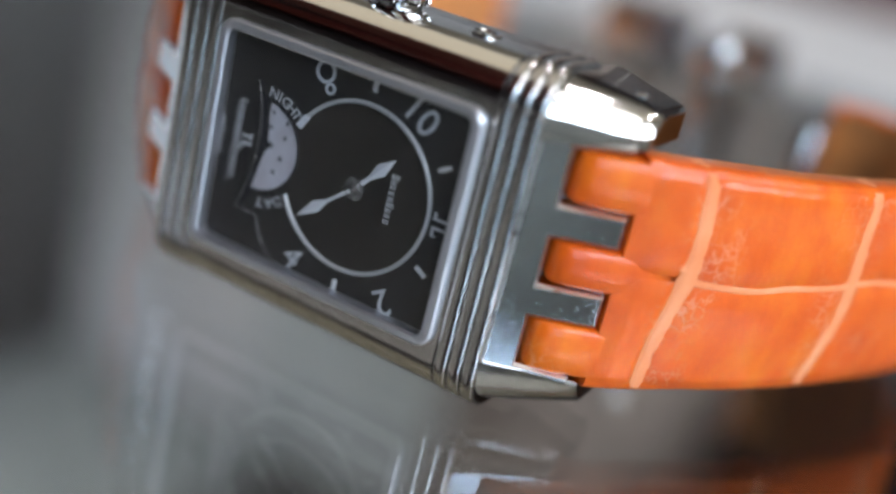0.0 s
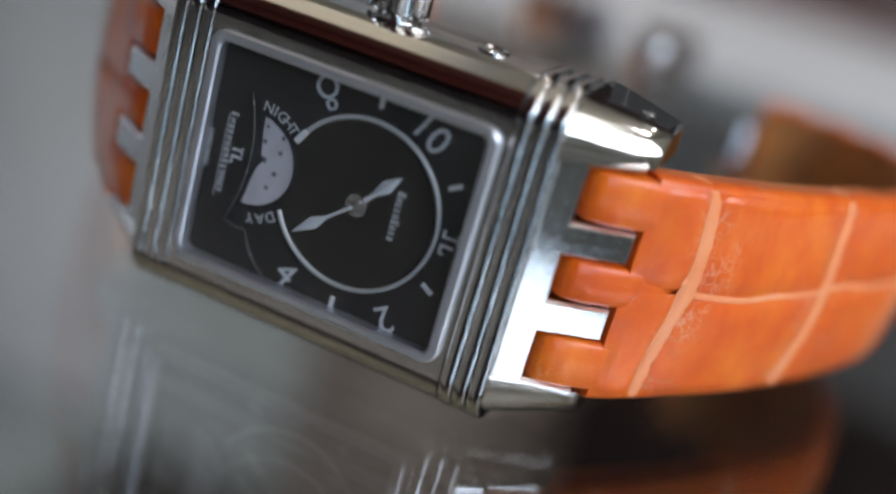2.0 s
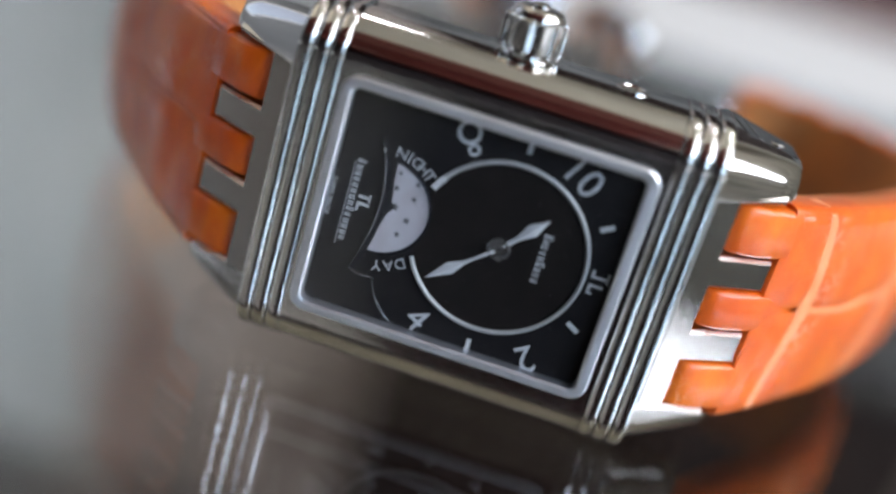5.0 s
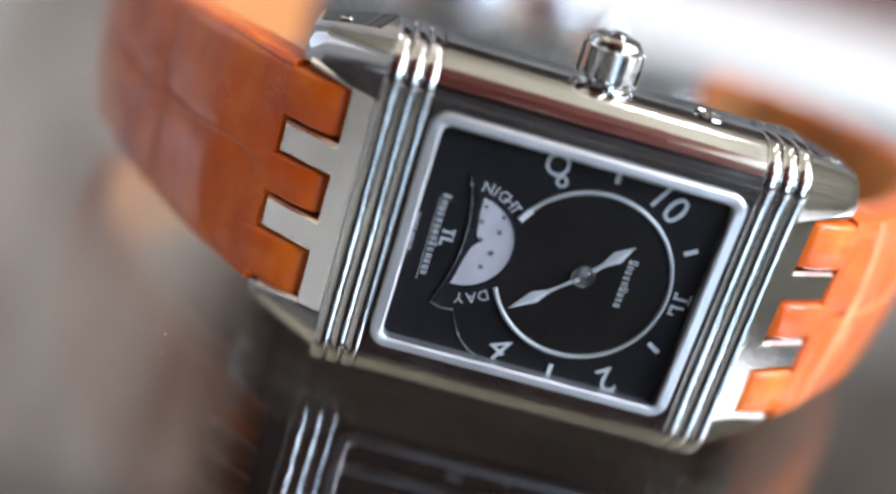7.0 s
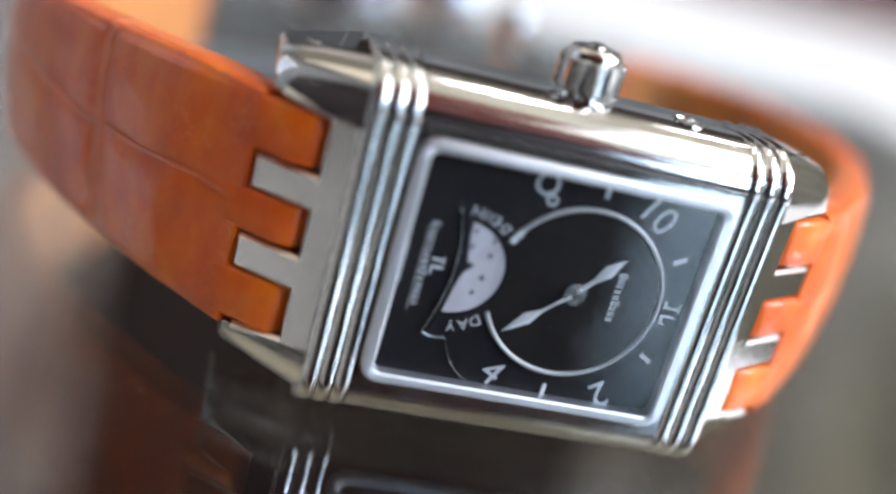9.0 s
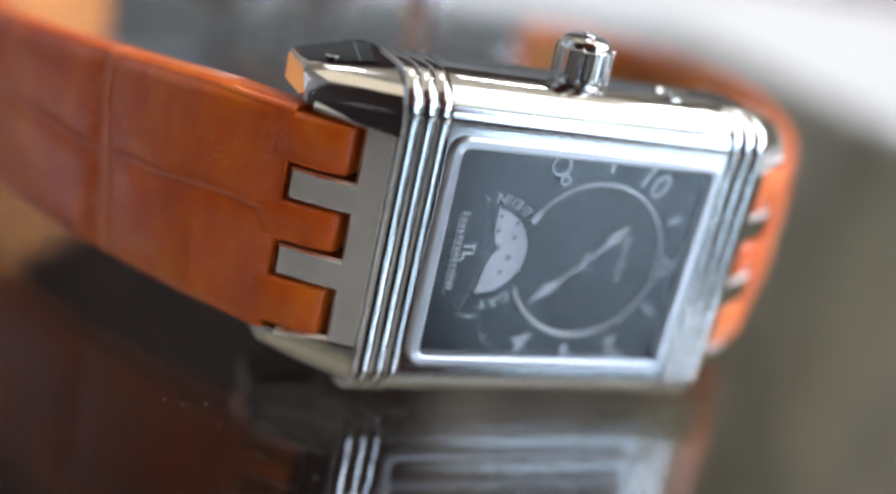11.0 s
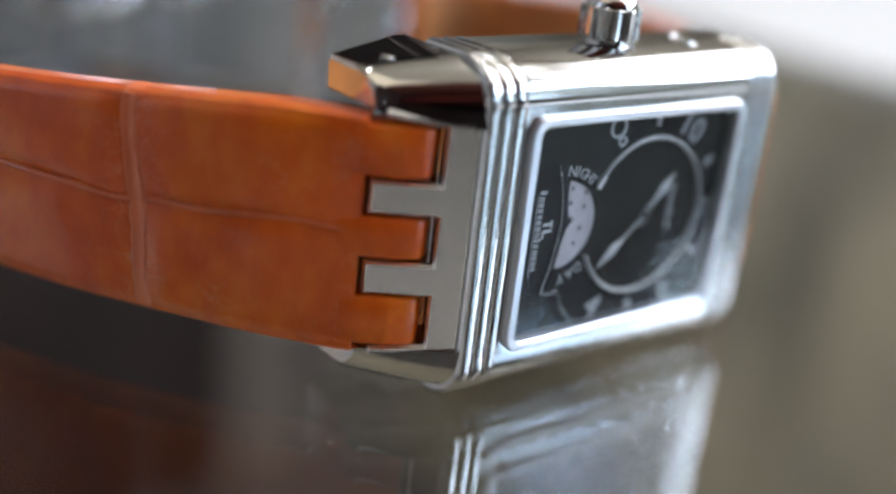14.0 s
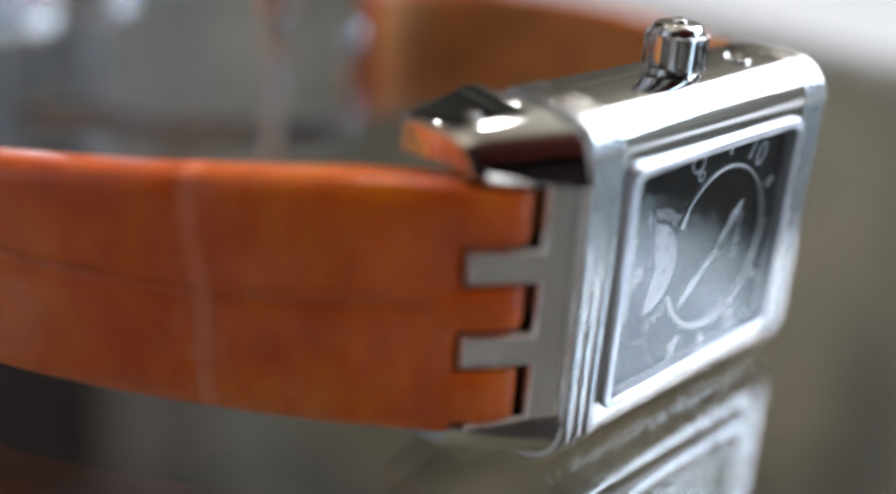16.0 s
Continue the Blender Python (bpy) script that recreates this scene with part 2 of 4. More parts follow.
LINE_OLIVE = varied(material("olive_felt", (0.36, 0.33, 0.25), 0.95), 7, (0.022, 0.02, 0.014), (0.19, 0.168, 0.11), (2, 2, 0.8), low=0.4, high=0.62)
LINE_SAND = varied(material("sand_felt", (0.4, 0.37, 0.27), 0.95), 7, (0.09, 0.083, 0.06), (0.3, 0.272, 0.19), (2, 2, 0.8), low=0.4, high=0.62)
TAUPE_FELT = varied(material("taupe_felt", (0.3, 0.27, 0.2), 0.95), 9, (0.1, 0.09, 0.066), (0.19, 0.172, 0.125), bump=0.2)
MAT_GREY = varied(material("grey_green_mat", (0.2, 0.22, 0.22), 0.95), 9, (0.16, 0.18, 0.18), (0.25, 0.275, 0.275), bump=0.2)
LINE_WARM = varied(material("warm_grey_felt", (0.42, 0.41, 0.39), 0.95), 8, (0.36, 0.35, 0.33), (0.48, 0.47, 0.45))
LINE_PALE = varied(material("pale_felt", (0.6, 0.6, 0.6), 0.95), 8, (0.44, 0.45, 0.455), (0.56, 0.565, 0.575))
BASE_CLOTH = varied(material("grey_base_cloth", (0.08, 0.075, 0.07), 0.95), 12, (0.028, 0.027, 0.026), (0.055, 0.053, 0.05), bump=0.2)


def clear_glass(name, ior, tint):
    m = bpy.data.materials.new(name)
    m.use_nodes = True
    t = m.node_tree
    t.nodes.remove(t.nodes["Principled BSDF"])
    g = t.nodes.new("ShaderNodeBsdfGlass")
    g.inputs["Color"].default_value = (*tint, 1)
    g.inputs["IOR"].default_value = ior
    g.inputs["Roughness"].default_value = 0.0
    t.links.new(g.outputs[0], t.nodes["Material Output"].inputs[0])
    return m


PANE_GLASS = clear_glass("pane_glass", 1.46, (0.985, 0.995, 0.99))


def thin_crystal(name, ior):
    """A flat sapphire pane: clear, with the gloss of its two faces together."""
    m = bpy.data.materials.new(name)
    m.use_nodes = True
    t = m.node_tree
    t.nodes.remove(t.nodes["Principled BSDF"])
    clear, gloss = t.nodes.new("ShaderNodeBsdfTransparent"), t.nodes.new("ShaderNodeBsdfGlossy")
    gloss.inputs["Roughness"].default_value = 0.02
    f, mix = t.nodes.new("ShaderNodeFresnel"), t.nodes.new("ShaderNodeMixShader")
    f.inputs["IOR"].default_value = ior
    t.links.new(f.outputs[0], mix.inputs[0])
    t.links.new(clear.outputs[0], mix.inputs[1])
    t.links.new(gloss.outputs[0], mix.inputs[2])
    t.links.new(mix.outputs[0], t.nodes["Material Output"].inputs[0])
    return m


CRYSTAL = thin_crystal("crystal_glass", 1.85)


# ---- mesh helpers (millimetres in, metres out) ----
def part(name, bm, mat, parent=None, label="", smooth=40, unit=MM):
    bmesh.ops.recalc_face_normals(bm, faces=bm.faces)
    bm.transform(Matrix.Diagonal((unit, unit, unit, 1)))
    mesh = bpy.data.meshes.new(name)
    if smooth:
        for f in bm.faces:
            f.smooth = True
        for e in bm.edges:
            if len(e.link_faces) == 2:
                e.smooth = e.calc_face_angle(0) < radians(smooth)
    bm.to_mesh(mesh)
    bm.free()
    mesh.materials.append(mat)
    ob = new(name, mesh)
    ob.parent = parent
    if label:
        tagged(ob, label)
    return ob


def box(bm, lo, hi, bevel=0.0, segments=2):
    made = bmesh.ops.create_cube(bm, size=1)["verts"]
    for v in made:
        v.co = Vector([a + (c + 0.5) * (b - a) for a, b, c in zip(lo, hi, v.co)])
    if bevel:
        edges = list({e for v in made for e in v.link_edges})
        bmesh.ops.bevel(bm, geom=edges, offset=bevel, segments=segments, affect="EDGES", profile=0.5)


def box_bm(lo, hi, bevel=0.0, segments=2):
    bm = bmesh.new()
    box(bm, lo, hi, bevel, segments)
    return bm


def loft(bm, sections, closed=True, caps=True):
    """Skins rings of points, each a list of 3D points of the same length."""
    rings = [[bm.verts.new(p) for p in s] for s in sections]
    n = len(rings[0])
    for a, b in zip(rings, rings[1:]):
        for i in range(n if closed else n - 1):
            j = (i + 1) % n
            bm.faces.new((a[i], a[j], b[j], b[i]))
    if caps and closed:
        bm.faces.new(rings[0])
        bm.faces.new(list(reversed(rings[-1])))
    return rings


def slab(bm, outline, back, front):
    """A flat outline of (x, z) with thickness between two depths y."""
    loft(bm, [[(x, back, z) for x, z in outline], [(x, front, z) for x, z in outline]])


def ring_slab(bm, outer, inner, back, front):
    n = len(outer)
    r = [[bm.verts.new((x, y, z)) for x, z in o] for o, y in ((outer, back), (outer, front), (inner, front), (inner, back))]
    for a, b in zip(r, r[1:] + r[:1]):
        for i in range(n):
            j = (i + 1) % n
            bm.faces.new((a[i], a[j], b[j], b[i]))


def round_rect(cx, cz, hx, hz, r, n=7):
    out = []
    for sx, sz, a0 in ((1, 1, 0), (-1, 1, 90), (-1, -1, 180), (1, -1, 270)):
        for k in range(n + 1):
            a = radians(a0 + 90 * k / n)
            out.append((cx + sx * (hx - r) + r * math.cos(a), cz + sz * (hz - r) + r * math.sin(a)))
    return out


def arc(cx, cz, r, a, b, n):
    return [(cx + r * math.cos(radians(a + (b - a) * k / n)), cz + r * math.sin(radians(a + (b - a) * k / n))) for k in range(n + 1)]


def revolve(bm, profile, n, m=Matrix()):
    """Turns a profile of (radius, height) about z."""
    sections = [[m @ Vector((r * math.cos(2 * math.pi * k / n), r * math.sin(2 * math.pi * k / n), h)) for k in range(n)] for r, h in profile]
    loft(bm, sections)


def tube(bm, points, radius, n=8, up=Vector((0, 1, 0))):
    sections = []
    for i, p in enumerate(points):
        d = (Vector(points[min(i + 1, len(points) - 1)]) - Vector(points[max(i - 1, 0)])).normalized()
        side = d.cross(up).normalized()
        top = side.cross(d)
        sections.append([Vector(p) + radius * (math.cos(2 * math.pi * k / n) * side + math.sin(2 * math.pi * k / n) * top) for k in range(n)])
    loft(bm, sections)


def spline(points, per=8):
    """A smooth line through points."""
    p = [Vector(q) for q in points]
    p = [2 * p[0] - p[1], *p, 2 * p[-1] - p[-2]]
    out = []
    for a, b, c, d in zip(p, p[1:], p[2:], p[3:]):
        for k in range(per):
            t = k / per
            out.append(0.5 * (2 * b + (c - a) * t + (2 * a - 5 * b + 4 * c - d) * t * t + (3 * b - a - 3 * c + d) * t ** 3))
    out.append(p[-2])
    return out


def text_bm(words, height, x, z, turn, y, thick=0.05):
    """Raised letters on the dial: centred at (x, z), turned anticlockwise, height of a capital."""
    curve = bpy.data.curves.new("letters", "FONT")
    curve.body, curve.size = words, height / 0.7
    curve.align_x, curve.align_y = "CENTER", "CENTER"
    curve.extrude, curve.resolution_u = thick / 2, 3
    ob = bpy.data.objects.new("letters", curve)
    scene.collection.objects.link(ob)
    mesh = bpy.data.meshes.new_from_object(ob.evaluated_get(bpy.context.evaluated_depsgraph_get()))
    bpy.data.objects.remove(ob)
    bpy.data.curves.remove(curve)
    bm = bmesh.new()
    bm.from_mesh(mesh)
    bpy.data.meshes.remove(mesh)
    bm.transform(Matrix.Translation((x, y, z)) @ pose(0, 0, 0, 90, 0, 0) @ pose(0, 0, 0, 0, 0, turn))
    return bm


# ---- the room ----
def room():
    def wall(name, lo, hi, mat, label):
        return tagged(part(name, box_bm(lo, hi), mat, smooth=0, unit=1), label, "wall", kind="structure")

    wall("floor", (-2.2, -2.4, -1.0), (2.2, 2.4, -0.9), FLOOR, "dark brown carpeted floor of the room")
    wall("ceiling", (-2.2, -2.4, 2.2), (2.2, 2.4, 2.3), CREAM, "cream painted ceiling above the counter")

    def pierced(name, mat, axis, at, span, holes, label):
        """A wall with openings: holes are (from, to, bottom, top) along it."""
        bm = bmesh.new()
        marks = sorted({span[0], span[1], *[h[0] for h in holes], *[h[1] for h in holes]})
        for a, b in zip(marks, marks[1:]):
            hole = [h for h in holes if h[0] <= a and b <= h[1]]
            for z0, z1 in ([(-0.9, hole[0][2]), (hole[0][3], 2.2)] if hole else [(-0.9, 2.2)]):
                if axis == "x":
                    box(bm, (at[0], a, z0), (at[1], b, z1))
                else:
                    box(bm, (a, at[0], z0), (b, at[1], z1))
        tagged(part(name, bm, mat, smooth=0, unit=1), label, "wall", kind="structure")

    def window(name, centre, half, height, turned, label):
        win = tagged(new(name), label, "window", kind="structure")
        win.matrix_world = Matrix.Translation(centre) @ pose(0, 0, 0, 0, 0, 90 if turned else 0)
        for piece, lo, hi in (("window_frame", (-0.08, -half, 0), (0.08, -half + 0.04, height)), ("window_frame", (-0.08, half - 0.04, 0), (0.08, half, height)),
                              ("window_frame", (-0.08, -half + 0.04, 0), (0.08, half - 0.04, 0.04)), ("window_frame", (-0.08, -half + 0.04, height - 0.04), (0.08, half - 0.04, height))):
            part(piece, box_bm(lo, hi, 0.006), WHITE_PAINT, win, smooth=0, unit=1)

    pierced("wall_east", OLIVE, "x", (2.0, 2.2), (-2.2, 2.2), ((-0.86, 0.4, 0.75, 2.0), (-1.55, -0.92, 0.85, 1.75), (-2.1, -1.66, 1.28, 1.85)), "olive grey painted wall with three window openings")
    pierced("wall_west", GREY_PAINT, "x", (-2.2, -2.0), (-2.2, 2.2), ((0.3, 1.2, 0.4, 1.7),), "pale grey painted wall with a window opening")
    pierced("wall_north", OLIVE, "y", (2.2, 2.4), (-2.2, 2.2), ((-1.92, -0.85, -0.1, 2.0),), "olive grey painted wall behind the counter")
    pierced("wall_south", SHADOW_WALL, "y", (-2.4, -2.2), (-2.2, 2.2), ((1.0, 1.96, 0.35, 1.9),), "wall coloured dark brown for the shade behind the camera, with a window opening")
    window("window_6", (1.48, -2.3, 0.35), 0.48, 1.55, True, "white framed window letting in daylight")
    window("window_1", (2.1, -0.23, 0.75), 0.63, 1.25, False, "white framed window letting in daylight")
    window("window_2", (2.1, -1.235, 0.85), 0.315, 0.9, False, "white framed window letting in daylight")
    window("window_3", (2.1, -1.88, 1.28), 0.22, 0.57, False, "white framed window with dim light")
    window("window_4", (-2.1, 0.75, 0.4), 0.45, 1.3, False, "white framed window with soft light")
    window("window_5", (-1.385, 2.3, -0.1), 0.535, 2.1, True, "unseen window added behind the curtain to light it")
    for x, y, watts, tint in PANELS:
        panel = tagged(new("ceiling_panel"), "unseen white framed light panel added under the ceiling", "lamp", group="ceiling panels")
        panel.location = (x, y, 2.2)
        for lo, hi in (((-0.5, -0.8, -0.045), (-0.455, 0.8, 0)), ((0.455, -0.8, -0.045), (0.5, 0.8, 0)), ((-0.455, -0.8, -0.045), (0.455, -0.755, 0)), ((-0.455, 0.755, -0.045), (0.455, 0.8, 0))):
            part("frame", box_bm(lo, hi, 0.004), WHITE_PAINT, panel, smooth=0, unit=1)
    # unseen board, added as the brown band that the case's top edge mirrors
    wall("mirrored_board", (-1.999, -2.199, 1.96), (0.7, -0.6, 2.199), VENEER, "unseen red brown board added to darken the case top's reflection")
    for x, y, watts in SPOTS:
        lamp = tagged(new("ceiling_spotlight"), "small round ceiling spotlight with a white rim", "lamp", group="ceiling spotlights")
        lamp.location = (x, y, 2.2)
        bm = bmesh.new()
        revolve(bm, [(0.075, 0.0), (0.078, -0.012), (0.07, -0.018), (0.062, -0.012), (0.062, -0.004)], 24)
        part("rim", bm, WHITE_PAINT, lamp, smooth=40, unit=1)


def cabinet(name, lo, hi, mat, label, doors, face):
    """A tall cabinet: a body and doors with a handle each, on the side that faces the counter."""
    thing = tagged(new(name), label, "cabinet")
    thing.location = ((lo[0] + hi[0]) / 2, (lo[1] + hi[1]) / 2, lo[2])
    w, d, h = ((hi[k] - lo[k]) / 2 for k in range(3))
    part("body", box_bm((-w, -d, 0), (w, d, 2 * h), 0.006), mat, thing, smooth=0, unit=1)
    for k in range(doors):
        if face == "north":
            a, b = -w + 2 * w * k / doors, -w + 2 * w * (k + 1) / doors
            door = part("door", box_bm((a + 0.006, d + 0.001, 0.02), (b - 0.006, d + 0.022, 2 * h - 0.02), 0.004), mat, thing, smooth=0, unit=1)
            part("handle", box_bm((b - 0.05, d + 0.021, 0.05), (b - 0.035, d + 0.05, 0.2), 0.004), SATIN, door, smooth=0, unit=1)
        elif face == "south":
            a, b = -w + 2 * w * k / doors, -w + 2 * w * (k + 1) / doors
            door = part("door", box_bm((a + 0.006, -d - 0.022, 0.05), (b - 0.006, -d - 0.001, 2 * h - 0.02), 0.004), mat, thing, smooth=0, unit=1)
            part("handle", box_bm((b - 0.05, -d - 0.05, h - 0.1), (b - 0.035, -d - 0.021, h + 0.1), 0.004), SATIN, door, smooth=0, unit=1)
        else:
            a, b = -d + 2 * d * k / doors, -d + 2 * d * (k + 1) / doors
            door = part("door", box_bm((w + 0.001, a + 0.006, 0.05), (w + 0.022, b - 0.006, 2 * h - 0.02), 0.004), mat, thing, smooth=0, unit=1)
            part("handle", box_bm((w + 0.021, b - 0.05, h - 0.1), (w + 0.05, b - 0.035, h + 0.1), 0.004), SATIN, door, smooth=0, unit=1)
    return thing


def curtain(x0, x1, y):
    bm = bmesh.new()
    n, depth = 120, 0.03
    def row(z, off):
        return [(x0 + (x1 - x0) * k / n, y + off + depth * math.sin(k * 0.9 + 0.4 * math.sin(k * 0.31)), z) for k in range(n + 1)]
    loft(bm, [row(-0.86, 0) + row(-0.86, 0.012)[::-1], row(2.1, 0) + row(2.1, 0.012)[::-1]])
    thing = tagged(part("curtain", bm, GREY_CLOTH, unit=1), "pale grey green curtain hanging in folds", "curtain")
    return thing


room()
cabinet("low_cabinet", (-0.30, 1.88, -0.9), (1.28, 2.19, 0.68), PALE_BOARD, "pale grey low cabinet against the wall", 4, "south")
cabinet("upper_cabinet", (-0.30, 1.9, 0.684), (1.28, 2.19, 2.15), DARK_WOOD, "dark stained wooden cabinet standing on a low cabinet", 4, "south")
cabinet("tall_cabinet", (-0.80, 1.9, -0.9), (-0.31, 2.19, 2.0), BROWN_WOOD, "mottled brown wooden cabinet against the wall", 1, "south")
# out of view, added so that the horns mirror something dark
cabinet("tall_cabinet", (-1.99, -2.19, -0.9), (-1.62, -0.3, 2.1), DARK_WOOD, "unseen dark wooden cabinet added to darken the horns' reflection", 3, "east")
cabinet("wall_cupboard", (-1.5, -2.19, 0.85), (0.85, -1.5, 1.955), MAHOGANY, "red brown wooden cupboard hung high on the wall", 4, "north")
curtain(-1.95, -0.82, 2.1)


# ---- the display counter: a white ring of worktop round a pane of glass, added toned panels below ----
GROUND = 0.0


def display_counter():
    thing = tagged(new("display_counter"), "white display counter with a glass pane in its top", "counter")
    thing.location = (0, 0, -0.9)
    up = 0.9
    bm = bmesh.new()
    ox, oy, ow, oh = 0.0, 0.1125, 0.76, 0.6475
    ix, iy, iw, ih = -0.07, -0.13, 0.2355, 0.3705
    outer = round_rect(ox, oy, ow, oh, 0.02)
    inner = round_rect(ix, iy, iw, ih, 0.012)
    rings = []
    for line, z, g in ((inner, -0.007, 0), (inner, -0.0012, 0), (inner, -0.0006, 0.0006), (outer, -0.0006, -0.003), (outer, -0.004, 0), (outer, -0.03, 0)):
        cx, cy = (ix, iy) if line is inner else (ox, oy)
        hx, hy = (iw, ih) if line is inner else (ow, oh)
        rings.append([bm.verts.new((cx + (x - cx) * (hx + g) / hx, cy + (y - cy) * (hy + g) / hy, z + up)) for x, y in line])
    for p, q in zip(rings, rings[1:] + rings[:1]):
        for i in range(len(p)):
            j = (i + 1) % len(p)
            bm.faces.new((p[i], p[j], q[j], q[i]))
    part("worktop", bm, WHITE_TOP, thing, smooth=30, unit=1)
    bm = bmesh.new()
    sections = []
    for z, g in ((-3.4, 0.5), (-3.0, 0), (-0.4, 0), (0.0, 0.5)):
        sections.append([(x, y, z + 900) for x, y in round_rect(-70, -130, 235 - g, 370 - g, 12)])
    loft(bm, sections)
    pane = part("glass_top", bm, PANE_GLASS, thing, "clear glass pane with polished edges", smooth=0)
    pane.visible_shadow = False
    part("back_rail", box_bm((-0.759, 0.565, up - 0.0006), (0.759, 0.759, up + 0.014), 0.003), MAHOGANY, thing, "dark red brown wooden rail", smooth=0, unit=1)
    # walls and base
    for name, lo, hi, mat in (("side_wall", (-0.73, -0.53, 0), (-0.70, 0.73, 0.868), WHITE_TOP), ("side_wall", (0.70, -0.53, 0), (0.73, 0.73, 0.868), WHITE_TOP),
                              ("back_wall", (-0.70, 0.70, 0), (0.70, 0.73, 0.868), WHITE_TOP), ("front_wall", (-0.70, -0.53, 0), (0.70, -0.50, 0.868), WHITE_TOP),
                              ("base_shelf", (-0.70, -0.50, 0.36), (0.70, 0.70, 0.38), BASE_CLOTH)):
        part(name, box_bm(lo, hi, 0.001), mat, thing, smooth=0, unit=1)
    # the large mat is mostly unseen, added for the steel's underside to mirror
    for lo, hi, mat in (((-0.5, -0.25), (0.68, 0.3), TAUPE_FELT), ((-0.68, 0.36), (-0.42, 0.68), MAT_GREY), ((0.5, 0.36), (0.68, 0.68), LINE_OLIVE)):
        part("display_mat", box_bm((*lo, 0.381), (*hi, 0.389), 0.002), mat, thing, "felt mat added below the pane", smooth=0, unit=1)
    # toned panels inside; west and south ones are unseen, set for the steel to mirror
    z0, z1 = 0.381, 0.866
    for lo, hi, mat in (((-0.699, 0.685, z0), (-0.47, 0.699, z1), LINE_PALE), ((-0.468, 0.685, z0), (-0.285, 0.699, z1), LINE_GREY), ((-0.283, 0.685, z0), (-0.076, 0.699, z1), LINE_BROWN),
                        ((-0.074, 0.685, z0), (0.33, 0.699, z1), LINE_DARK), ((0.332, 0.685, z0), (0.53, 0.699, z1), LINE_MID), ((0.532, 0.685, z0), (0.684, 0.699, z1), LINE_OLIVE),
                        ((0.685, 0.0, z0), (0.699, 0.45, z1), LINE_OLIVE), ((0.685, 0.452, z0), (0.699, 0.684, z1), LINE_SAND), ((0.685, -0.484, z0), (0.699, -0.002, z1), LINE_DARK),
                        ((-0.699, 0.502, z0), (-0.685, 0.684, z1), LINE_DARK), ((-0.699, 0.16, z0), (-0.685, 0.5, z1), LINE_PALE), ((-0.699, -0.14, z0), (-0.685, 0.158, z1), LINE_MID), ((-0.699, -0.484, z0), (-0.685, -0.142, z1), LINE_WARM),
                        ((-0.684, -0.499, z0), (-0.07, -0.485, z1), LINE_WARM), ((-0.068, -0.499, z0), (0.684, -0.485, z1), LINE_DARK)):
        part("toned_panel", box_bm(lo, hi, 0.002), mat, thing, smooth=0, unit=1)
    # bodies of the added strips
    for x0, y0, x1, y1 in ((-0.6, 0.40, 0.6, 0.43), (0.42, -0.3, 0.45, 0.38), (-0.5, -0.3, -0.47, 0.2)):
        part("fill_strip_body", box_bm((x0, y0, 0.862), (x1, y1, 0.8695), 0.001), WHITE_PAINT, thing, smooth=0, unit=1)


display_counter()

# ---- the watch ----
CX, CZ, TOP = -2.45, 14.6, 29.2
FX, FZ = CX - 0.05, 14.6
watch = tagged(new("wrist_watch"), "steel wrist watch with orange alligator strap standing on its edge", "watch")


def case_profile(grow=0.0, front=0.12, back=10.4, n=10):
    """The case's section as (y, z): flat front, rounded long edges, flat top and bottom."""
    half = TOP / 2 + grow
    pts = []
    for k in range(n + 1):
        a = radians(90 * k / n)
        pts.append((4.6 - (4.6 - front + grow) * math.cos(a), CZ + half - 3.7 - grow + (3.7 + grow) * math.sin(a)))
    pts += [(8.8, CZ + half), (back, CZ + half - 1.2)]
    low = [(y, 2 * CZ - z) for y, z in reversed(pts)]
    return pts + low


